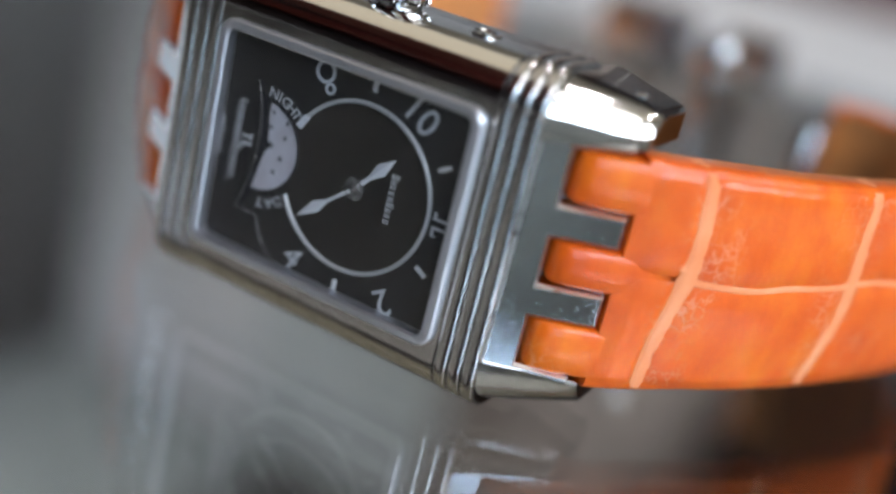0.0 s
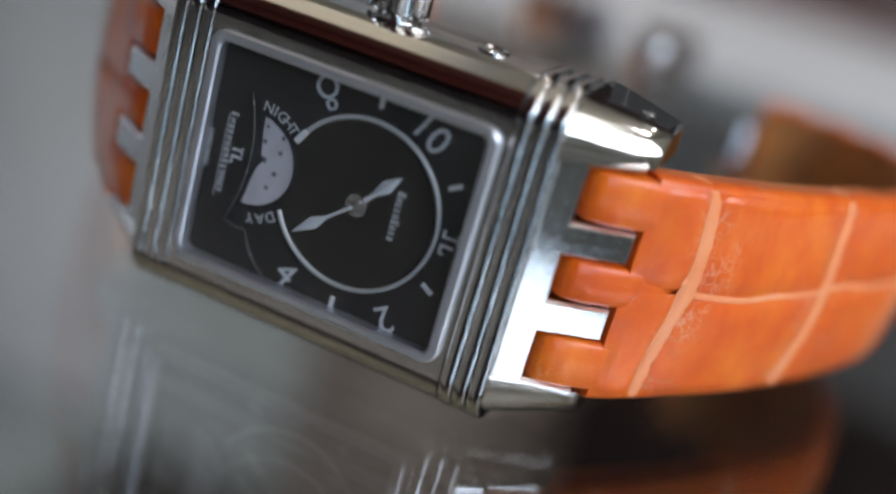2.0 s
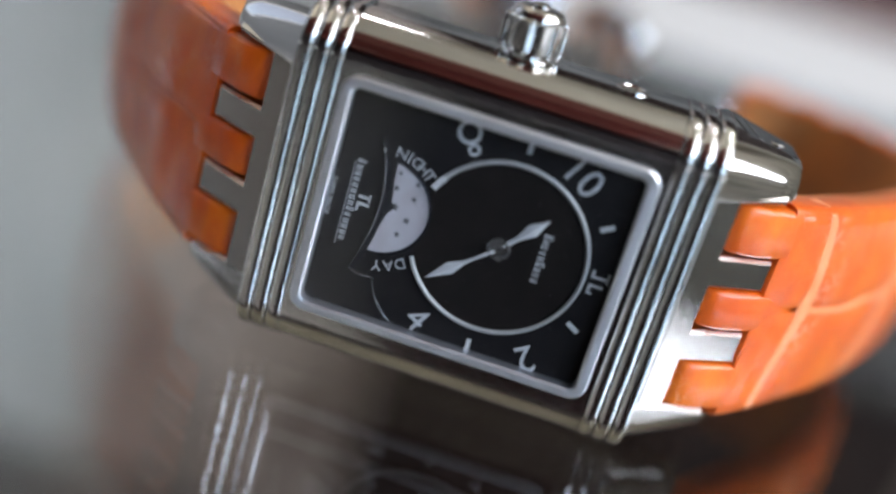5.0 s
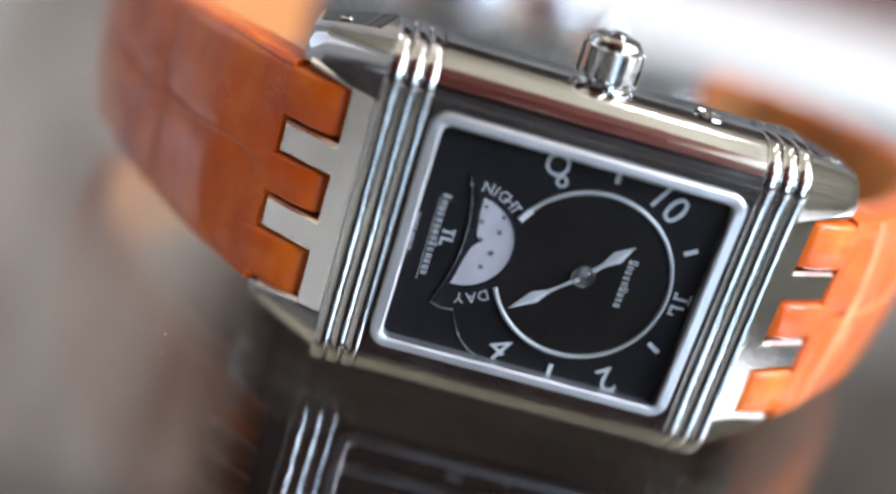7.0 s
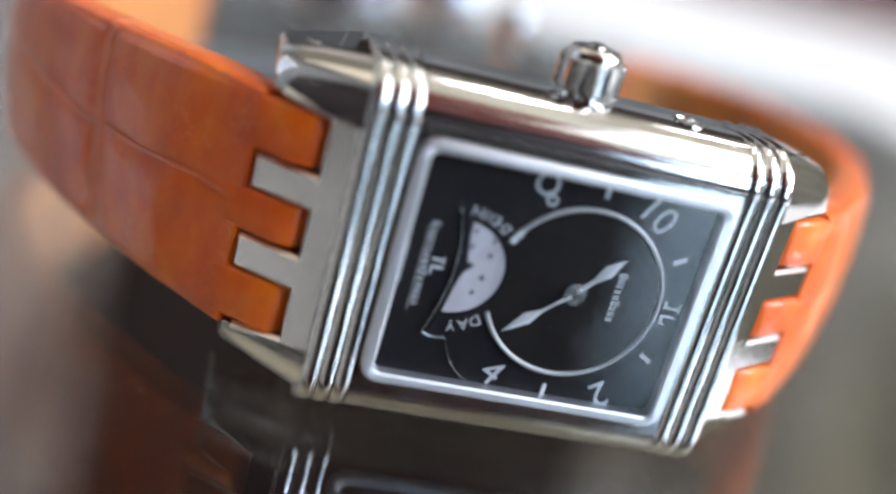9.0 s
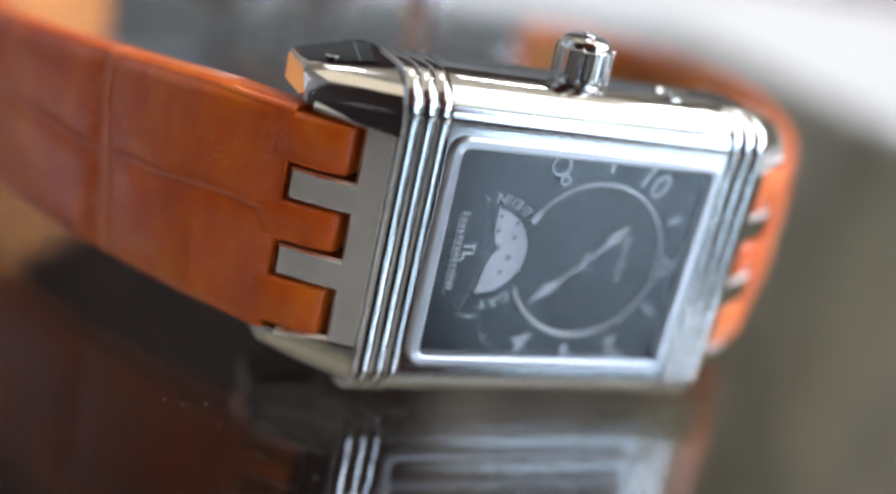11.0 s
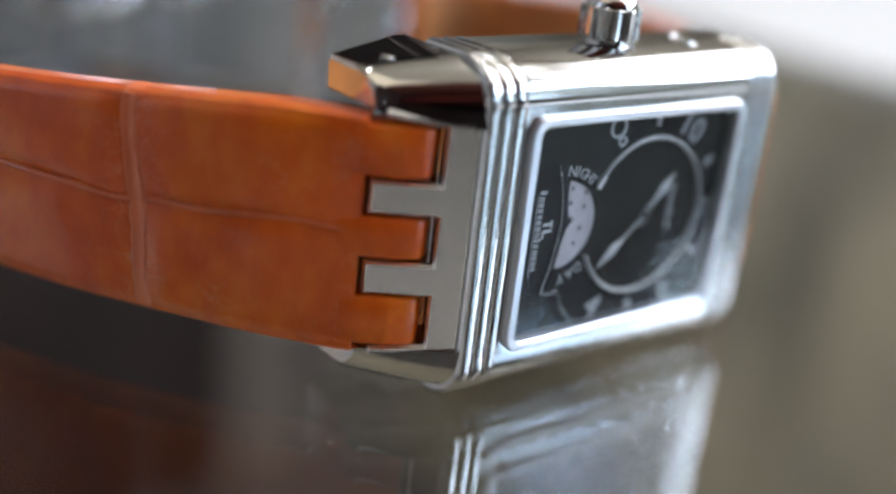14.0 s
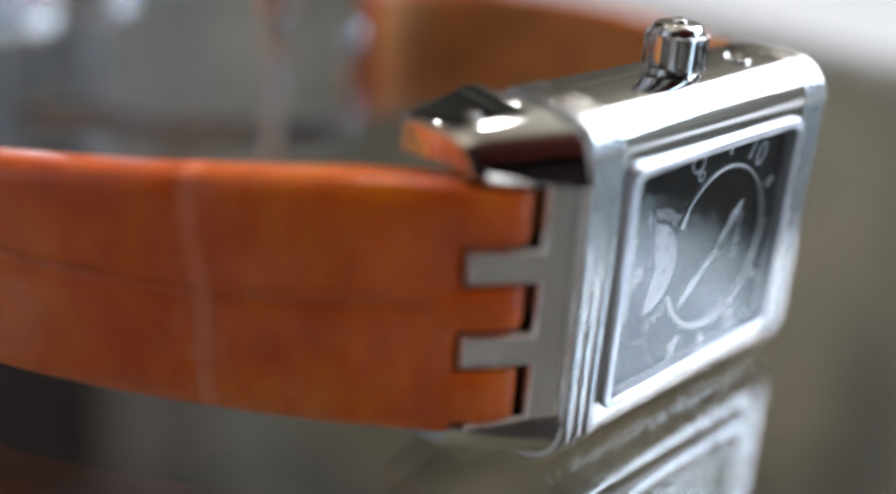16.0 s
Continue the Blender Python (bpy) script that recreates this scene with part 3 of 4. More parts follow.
def case():
    bm = bmesh.new()
    xs = (CX - 13.3, CX + 13.3)
    loft(bm, [[(x, y, z) for y, z in case_profile()] for x in xs])
    # the opening for the dial, cut into the flat front
    bm.normal_update()
    front = max((f for f in bm.faces if abs(f.normal.y) > 0.99), key=lambda f: -f.calc_center_median().y)
    rim = list(front.edges)
    bm.faces.remove(front)
    hole = round_rect(FX, FZ, 12.05, 9.4, 0.9)
    loops = [[bm.verts.new((x, y, z)) for x, z in hole] for y in (0.12, 0.95)]
    n = len(hole)
    lips = [bm.edges.new((loops[0][i], loops[0][(i + 1) % n])) for i in range(n)]
    bmesh.ops.triangle_fill(bm, edges=rim + lips, use_beauty=True)
    for i in range(n):
        j = (i + 1) % n
        bm.faces.new((loops[0][i], loops[0][j], loops[1][j], loops[1][i]))
    bm.faces.new(loops[1])
    body = part("case", bm, STEEL, watch, "polished steel case with rounded long edges")
    # three ridges across each end
    for side in (-1, 1):
        bm = bmesh.new()
        loft(bm, [[(x, y, z) for y, z in case_profile(-0.32)] for x in (CX + side * 13.25, CX + side * 17.2)])
        part("end_block", bm, STEEL, watch)
        for u in (13.95, 15.25, 16.55):
            bm = bmesh.new()
            rows = [(-0.63, -0.3), (-0.6, -0.1), (-0.5, 0.03), (-0.26, 0.1), (0.0, 0.12), (0.26, 0.1), (0.5, 0.03), (0.6, -0.1), (0.63, -0.3)]
            loft(bm, [[(CX + side * (u + d), y, z) for y, z in case_profile(g)] for d, g in rows])
            part("ridge", bm, STEEL, watch, smooth=50)
    # the raised window frame
    bm = bmesh.new()
    outs = [(12.9, 10.2, 0.2), (12.9, 10.2, -0.3), (12.72, 10.02, -0.48), (12.1, 9.5, -0.52), (11.92, 9.3, -0.36), (11.88, 9.26, 0.62)]
    rings = []
    for hx, hz, y in outs:
        rings.append([bm.verts.new((x, y, z)) for x, z in round_rect(FX, FZ, hx, hz, max(0.7, 1.5 - (12.9 - hx)))])
    for a, b in zip(rings, rings[1:] + rings[:1]):
        for i in range(len(a)):
            j = (i + 1) % len(a)
            bm.faces.new((a[i], a[j], b[j], b[i]))
    part("window_frame", bm, FRAME, watch, "bright steel frame round the dial")
    # crystal
    bm = bmesh.new()
    outline = round_rect(FX, FZ, 11.9, 9.28, 0.8)
    bm.faces.new([bm.verts.new((x, -0.36, z)) for x, z in outline])
    glass = part("crystal", bm, CRYSTAL, watch, "clear flat crystal over the dial", smooth=0)
    glass.visible_shadow = False
    return body


case()


def inset(outline, by):
    """A closed outline drawn in by a distance, with mitred corners."""
    area = sum(p[0] * q[1] - q[0] * p[1] for p, q in zip(outline, outline[1:] + outline[:1]))
    turn = 1 if area > 0 else -1
    ring = []
    for p, q, r in zip(outline[-1:] + outline[:-1], outline, outline[1:] + outline[:1]):
        d, e = (Vector(q) - Vector(p)).normalized(), (Vector(r) - Vector(q)).normalized()
        m, n = Vector((-d.y, d.x)) * turn, Vector((-e.y, e.x)) * turn
        ring.append(tuple(Vector(q) + (m + n) * by / (1 + m.dot(n))))
    return ring


def end_piece(side):
    """The lugs at one end: a slotted face plate, two rounded horns, and the back of the cradle."""
    centre = CX

    def at(u, y, z):
        return (centre + side * u, y, z)

    u0, y0, u1, y1 = 17.12, 0.63, 24.1, 5.2
    length = math.hypot(u1 - u0, y1 - y0)
    du, dy = (u1 - u0) / length, (y1 - y0) / length
    slot = 2.85
    outline = [(0, 5.1), (7.4, 4.35), (7.4, 5.05), (slot, 5.45), (slot, 9.7), (length, 9.7), (length, 12.5), (slot, 12.5), (slot, 16.45), (length, 16.45),
               (length, 19.2), (slot, 19.2), (slot, 23.75), (7.4, 24.15), (7.4, 24.85), (0, 24.1)]
    bm = bmesh.new()

    def place(s, z, n):
        return at(u0 + s * du - n * dy, y0 + s * dy + n * du, z)

    loft(bm, [[place(s, z, n) for s, z in ring] for ring, n in ((outline, 3.2), (outline, 0.36), (inset(outline, 0.24), 0.0))])
    plate = part("lug_plate", bm, BRUSHED, watch, "satin steel comb plate that grips the strap", smooth=0)
    # the bright reflection along the bevels is put into a paler steel
    plate.data.materials.append(BRIGHT_EDGE)
    facing = Vector((side * dy, -du, 0))
    for face in plate.data.polygons:
        if 0.2 < face.normal.dot(facing) < 0.9:
            face.material_index = 1
    for up in (1, -1):
        def zz(z):
            return z if up > 0 else 2 * CZ - z
        bm = bmesh.new()
        # sections from the ridges to the tip: an upright front that rounds over into a sloping face, and the flat top
        base = [(12.9, 23.6), (0.05, 23.9), (0.2, 24.7), (0.38, 25.45), (0.64, 26.2), (1.0, 26.85), (1.5, 27.4), (2.3, 27.95), (4.55, 28.8), (12.4, 28.8), (12.9, 28.3)]
        tip = [(13.0, 24.5), (5.3, 24.5), (5.42, 24.95), (5.58, 25.4), (5.84, 25.8), (6.2, 26.2), (6.6, 26.55), (7.1, 26.9), (7.85, 27.3), (12.8, 27.25), (13.1, 26.9)]
        end = [(12.6, 24.7), (5.75, 24.7), (5.86, 25.05), (6.02, 25.4), (6.27, 25.75), (6.6, 26.1), (6.95, 26.4), (7.4, 26.7), (8.05, 26.95), (12.5, 26.95), (12.7, 26.7)]
        sections = [[at(16.95, y, zz(z)) for y, z in base]]
        for f in (0.05, 0.3, 0.55, 0.8, 1.0):
            bow = 0.25 * f * (1 - f)
            sections.append([at(16.95 + 6.55 * f, y0 + (y1 - y0) * f - (bow if y0 < 6 else 0), zz(z0 + (z1 - z0) * f + (bow if z0 > 26 else 0))) for (y0, z0), (y1, z1) in zip(base, tip)])
        sections.append([at(23.78, y, zz(z)) for y, z in end])
        loft(bm, sections)
        horn = part("lug", bm, STEEL, watch, "polished steel horn with a rounded front", smooth=28)
        # raised facet and its screw
        bm = bmesh.new()
        top = [(17.35, 11.9), (18.55, 5.4), (23.3, 8.05), (23.42, 12.6), (17.7, 12.5)]

        def lid(u):
            f = (u - 16.95) / 6.55
            return 28.78 - 1.5 * f + 0.25 * f * (1 - f)
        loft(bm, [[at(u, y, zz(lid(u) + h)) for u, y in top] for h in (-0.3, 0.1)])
        part("facet", bm, DARK_MIRROR_STEEL, horn, "polished steel facet with its dark reflection put into the colour", smooth=0)
        # a bright step across the facet
        bm = bmesh.new()
        step = [(18.45, 12.2), (18.62, 12.2), (19.72, 6.15), (19.57, 6.05)]
        loft(bm, [[at(u, y, zz(lid(u) + h)) for u, y in step] for h in (0.02, 0.14)])
        part("step", bm, STEEL, horn, smooth=0)
        bm = bmesh.new()
        m = Matrix.Translation(at(21.3, 8.3, zz(lid(21.3) + 0.06))) @ (Matrix() if up > 0 else pose(0, 0, 0, 180, 0, 0))
        revolve(bm, [(0.62, 0), (0.62, 0.1), (0.5, 0.18), (0.3, 0.12), (0.12, 0.16)], 20, m)
        part("screw", bm, STEEL, horn, "small steel pin head")
    # cradle behind
    bm = box_bm(sorted((at(16.8, 7.6, 3)[0], at(18.9, 0, 0)[0]))[:1] + [7.6, 3.2], sorted((at(16.8, 7.6, 3)[0], at(18.9, 0, 0)[0]))[1:] + [11.2, 26.0], 0.3)
    part("cradle_end", bm, SATIN, watch, smooth=0)


for side in (-1, 1):
    end_piece(side)
part("cradle_back", box_bm((CX - 16.9, 9.9, 2.6), (CX + 16.9, 11.6, 26.6), 0.5), SATIN, watch, "brushed steel cradle behind the case", smooth=0)


def crown():
    m = Matrix.Translation((-2.65, 5.7, TOP)) @ Matrix.Diagonal((0.9, 0.9, 0.86, 1))
    bm = bmesh.new()
    revolve(bm, [(2.3, -0.4), (2.3, 0.35), (2.0, 0.4)], 32, m)
    stem = part("crown", bm, STEEL, watch, "fluted polished steel crown")
    ribs, rows = 14, []
    bm = bmesh.new()
    # flat flutes with a narrow rib between each two
    outline = []
    for k in range(ribs):
        a0 = 2 * math.pi * (k + 0.3) / ribs
        for f, r in ((-0.13, 2.68), (-0.09, 2.9), (0.0, 2.95), (0.09, 2.9), (0.13, 2.68), (0.32, 2.6), (0.5, 2.58), (0.68, 2.6)):
            outline.append((r, a0 + 2 * math.pi * f / ribs))
    for grow, h in ((-0.25, 0.42), (0.0, 0.62), (0.0, 3.35), (-0.3, 3.6)):
        rows.append([m @ Vector(((r + grow) * math.cos(a), (r + grow) * math.sin(a), h)) for r, a in outline])
    loft(bm, rows)
    grip = part("grip", bm, STEEL, stem, smooth=22)
    bm = bmesh.new()
    for k in range(ribs):
        a0 = 2 * math.pi * (k + 0.3) / ribs
        for h in (0.5, 3.38):
            made = bmesh.ops.create_icosphere(bm, subdivisions=2, radius=0.2, matrix=m @ Matrix.Translation((2.74 * math.cos(a0), 2.74 * math.sin(a0), h)))
    part("beading", bm, STEEL, grip, smooth=60)
    bm = bmesh.new()
    revolve(bm, [(2.5, 3.5), (2.46, 3.75), (2.34, 4.05), (2.14, 4.32), (1.9, 4.48), (1.7, 4.54), (0.78, 4.6), (0.74, 4.78), (0.58, 4.88), (0.3, 4.93), (0.1, 4.94)], 36, m)
    part("cap", bm, STEEL, stem, smooth=25)
    # a round emblem on the edge of the case
    m = Matrix.Translation((6.2, 5.0, TOP))
    bm = bmesh.new()
    revolve(bm, [(1.35, -0.1), (1.35, 0.12), (1.2, 0.2), (1.05, 0.2), (0.95, 0.06), (0.5, 0.06)], 32, m)
    emblem = part("emblem", bm, STEEL, watch, "small round steel emblem")
    for x, y in ((-0.35, -0.2), (0.3, 0.25)):
        part("relief", box_bm((6.2 + x - 0.12, 5.0 + y - 0.45, TOP), (6.2 + x + 0.12, 5.0 + y + 0.45, TOP + 0.2), 0.05), STEEL, emblem, smooth=0)


crown()

# ---- the dial: x to twelve o'clock, z to nine o'clock ----
HUB = Vector((0.02, 14.57))
bm = bmesh.new()
slab(bm, round_rect(FX, FZ, 11.95, 9.32, 0.8), 0.18, 0.0)
dial = part("dial", bm, DIAL, watch, "black lacquered dial with silvery numerals", smooth=0)
# sunk below the crystal
dial.location.y = 0.65 * MM


def flat(name, outline, mat, front, label="", back=0.02, parent=None):
    bm = bmesh.new()
    slab(bm, outline, back, front)
    return part(name, bm, mat, parent or dial, label, smooth=0)


flat("subdial", arc(HUB.x, HUB.y, 7.05, 0, 354, 59), SUBDIAL, -0.03, "brownish black round sub-dial")
# a polished ring, open beside the disc
bm = bmesh.new()
tube(bm, [(HUB.x + 7.18 * math.cos(radians(a)), -0.1, HUB.y + 7.18 * math.sin(radians(a))) for a in range(-156, 152, 4)], 0.2, 14)
part("track_ring", bm, RING, dial, "thin silvery ring round the hands")


flat("ring_end", arc(HUB.x, HUB.y, 7.42, 143, 153, 5) + arc(HUB.x, HUB.y, 6.9, 153, 143, 5), HAND, -0.34, "bright block at the end of the ring")


def along(h, r):
    a = radians(30 * h)
    return HUB.x + r * math.cos(a), HUB.y - r * math.sin(a)


for h in (1, 3, 9, 11):
    x, z = along(h, 8.85)
    d = Vector((math.cos(radians(30 * h)), -math.sin(radians(30 * h))))
    s = Vector((-d.y, d.x))
    pts = [Vector((x, z)) + a * 0.58 * d + b * 0.19 * s for a, b in ((1, 1), (-1, 1), (-1, -1), (1, -1))]
    flat("hour_marker", [tuple(p) for p in pts], HAND, -0.16)

for words, h, r, turn, size in (("10", 10, 8.95, -30, 2.35), ("4", 4, 9.4, -30, 2.2), ("2", 2, 9.6, -150, 2.3)):
    x, z = along(h, r)
    part("numeral", text_bm(words, size, x, z, turn, -0.06, 0.12), LUME, dial, smooth=0)
# the eight: a large loop and a small one
bm = bmesh.new()
d = Vector((math.cos(radians(240)), -math.sin(radians(240))))
for r, size, w in ((9.75, 0.98, 0.28), (8.3, 0.5, 0.22)):
    c = HUB + r * d
    ring_slab(bm, arc(c.x, c.y, size, 0, 348, 29), arc(c.x, c.y, size - w, 0, 348, 29), 0.02, -0.12)
part("numeral", bm, LUME, dial, smooth=0)
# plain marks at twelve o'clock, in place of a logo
for x0, z0, x1, z1 in ((7.7, 14.75, 9.2, 14.97), (7.7, 14.97, 7.95, 15.4), (9.0, 14.5, 9.2, 15.4), (7.7, 14.0, 8.9, 14.22), (7.7, 13.35, 7.95, 14.0), (7.95, 13.35, 8.2, 13.5)):
    flat("logo_mark", [(x0, z0), (x1, z0), (x1, z1), (x0, z1)], LUME, -0.1)

# the day and night disc
disc_edge = arc(-10.0, 14.9, 3.9, 84, -94, 30)
flat("day_night_disc", disc_edge + [(-10.05, 12.4), (-9.75, 13.6), (-9.5, 14.5), (-9.1, 15.1), (-9.25, 15.5), (-9.4, 16.6), (-9.55, 17.6)], DISC, -0.05,
     "white half disc with small grey stars")
for x, z, s in ((-9.2, 16.8, 0.32), (-7.6, 16.3, 0.32), (-8.95, 15.25, 0.45), (-7.75, 14.4, 0.38), (-8.2, 13.05, 0.32), (-7.6, 17.6, 0.3), (-9.2, 18.1, 0.25)):
    pts = [(x + (s if k % 2 == 0 else s * 0.4) * math.cos(radians(90 + 36 * k)), z + (s if k % 2 == 0 else s * 0.4) * math.sin(radians(90 + 36 * k))) for k in range(10)]
    flat("star", pts, STAR, -0.07)
# the dark blade beside the disc, with a bump in its middle and a lit edge
blade_in = [(p.x, p.y) for p in spline([(-10.9, 20.4), (-10.05, 18.5), (-9.6, 16.7), (-9.3, 15.7), (-8.95, 15.15), (-9.35, 14.55), (-9.7, 13.4), (-10.0, 11.8), (-10.45, 10.1), (-11.05, 8.85)], 4)]
blade_out = [(p.x, p.y) for p in spline([(-11.15, 20.4), (-10.5, 18.4), (-10.15, 16.3), (-10.15, 14.0), (-10.5, 11.8), (-11.3, 8.9)], 6)]
flat("disc_rim", blade_in + blade_out[::-1], RIM, -0.16, "dark curved rim beside the disc")
bm = bmesh.new()
tube(bm, [(x, -0.16, z) for x, z in blade_out], 0.07)
part("rim_edge", bm, SILVER, dial)
bm = bmesh.new()
tube(bm, [(p.x, -0.06, p.y) for p in spline([(-11.3, 9.0), (-10.3, 8.75), (-9.3, 8.85)])], 0.12)
part("disc_rim", bm, SILVER, dial)
bm = bmesh.new()
tube(bm, [(p.x, -0.03, p.y) for p in spline([(-9.2, 8.7), (-8.4, 7.0), (-7.0, 5.6), (-5.2, 4.8)])], 0.07)
part("hair_line", bm, SILVER, dial)
bm = bmesh.new()
tube(bm, [(x, -0.05, z) for x, z in arc(-10.0, 14.9, 4.0, 70, -92, 30)], 0.12)
part("disc_rim", bm, RIM, dial)
for words, a0, step, r in (("NIGHT", 84, -8.6, 4.72), ("DAY", -57, -11.4, 5.0)):
    for k, letter in enumerate(words):
        a = a0 + step * k
        part("letter", text_bm(letter, 0.92, -10.0 + r * math.cos(radians(a)), 14.9 + r * math.sin(radians(a)), a - 90, -0.03, 0.04), PRINT, dial, smooth=0)
part("letters", text_bm("SWISS MADE", 0.42, -14.25, 14.5, -90, -0.03, 0.03), PRINT, dial, smooth=0)


def print_bars(x, z0, z1, tall, n, seed):
    """Small plain bars in place of lettering, two strokes to a sign, read downwards from z0 to z1."""
    rnd = random.Random(seed)
    step = (z0 - z1) / n
    for k in range(n):
        a = z0 - k * step
        wide = step * rnd.uniform(0.5, 0.72)
        h = tall * (1.4 if k in (0, n // 2 + 1) else 1)
        for top, low in ((a, a - 0.34 * wide), (a - 0.66 * wide, a - wide)):
            flat("print_bar", [(x, top), (x + h, top), (x + h, low), (x, low)], PRINT, -0.035)
        if k % 3 != 1:
            flat("print_bar", [(x, a - 0.34 * wide), (x + 0.2 * h, a - 0.34 * wide), (x + 0.2 * h, a - 0.66 * wide), (x, a - 0.66 * wide)], PRINT, -0.035)


print_bars(-12.75, 18.2, 10.9, 0.5, 14, 1)
flat("print_bar", [(-12.95, 17.9), (-12.9, 17.9), (-12.9, 10.6), (-12.95, 10.6)], PRINT, -0.035)
for a, b, c, e in ((-12.0, 15.3, -10.95, 15.05), (-11.15, 15.5, -10.95, 14.85), (-12.0, 14.7, -10.95, 14.45), (-12.0, 14.45, -11.8, 13.95)):
    flat("logo_mark", [(a, b), (c, b), (c, e), (a, e)], LUME, -0.05)
print_bars(3.2, 17.0, 12.6, 0.55, 9, 2)


def hand(tip, widths, y, label):
    d = (Vector(tip) - HUB)
    length = d.length
    d.normalize()
    s = Vector((-d.y, d.x))
    bm = bmesh.new()
    sections = []
    for r, w in widths:
        c = HUB + r * length * d
        e = s * w / 2
        sections.append([(c.x + e.x, y, c.y + e.y), (c.x, y - 0.12 - w * 0.12, c.y), (c.x - e.x, y, c.y - e.y), (c.x, y + 0.03, c.y)])
    loft(bm, sections)
    part("hand", bm, HAND, dial, label, smooth=0)


hand((-4.95, 10.35), ((0.05, 0.42), (0.3, 0.26), (0.46, 0.32), (0.66, 1.08), (1.0, 0.03)), -0.2, "long silvery lance shaped hand")
hand((3.3, 18.2), ((0.1, 0.46), (0.38, 0.4), (0.66, 1.15), (1.0, 0.03)), -0.14, "short silvery lance shaped hand")
bm = bmesh.new()
revolve(bm, [(0.98, 0.02), (0.98, 0.22), (0.9, 0.3), (0.72, 0.3), (0.66, 0.24), (0.36, 0.24), (0.32, 0.36), (0.12, 0.38)], 32, Matrix.Translation((HUB.x, 0, HUB.y)) @ pose(0, 0, 0, 90, 0, 0))
part("hand_hub", bm, SILVER, dial, "round silvery hub", smooth=30)

# ---- the strap ----
RIGHT = [(16.9, 2.0), (21.8, 5.35), (25.4, 9.2), (28.0, 12.6), (32.5, 18.5), (38.0, 28.0), (43.2, 40.0), (44.2, 53.0), (40.6, 64.5), (32.5, 71.0), (22.5, 71.6), (15.0, 70.0)]
LEFT = [(-21.8, 2.0), (-26.7, 5.35), (-30.3, 9.2), (-33.2, 12.4), (-38.4, 19.4), (-44.0, 28.0), (-49.0, 39.0), (-51.0, 53.0), (-48.0, 70.0), (-40.0, 86.0), (-26.0, 97.0), (-14.0, 101.0)]


PADDING = 1.0


class Path:
    """A line on the table plan, walked by its length."""

    def __init__(self, points):
        self.p = spline([(x, y, 0) for x, y in points], 12)
        self.s = [0.0]
        for a, b in zip(self.p, self.p[1:]):
            self.s.append(self.s[-1] + (b - a).length)
        self.length = self.s[-1]

    def at(self, s):
        s = min(max(s, 0), self.length - 1e-4)
        k = max(i for i, v in enumerate(self.s) if v <= s)
        k = min(k, len(self.p) - 2)
        f = (s - self.s[k]) / (self.s[k + 1] - self.s[k])
        d0 = (self.p[min(k + 1, len(self.p) - 1)] - self.p[max(k - 1, 0)]).normalized()
        d1 = (self.p[min(k + 2, len(self.p) - 1)] - self.p[k]).normalized()
        return self.p[k].lerp(self.p[k + 1], f), d0.lerp(d1, f).normalized()


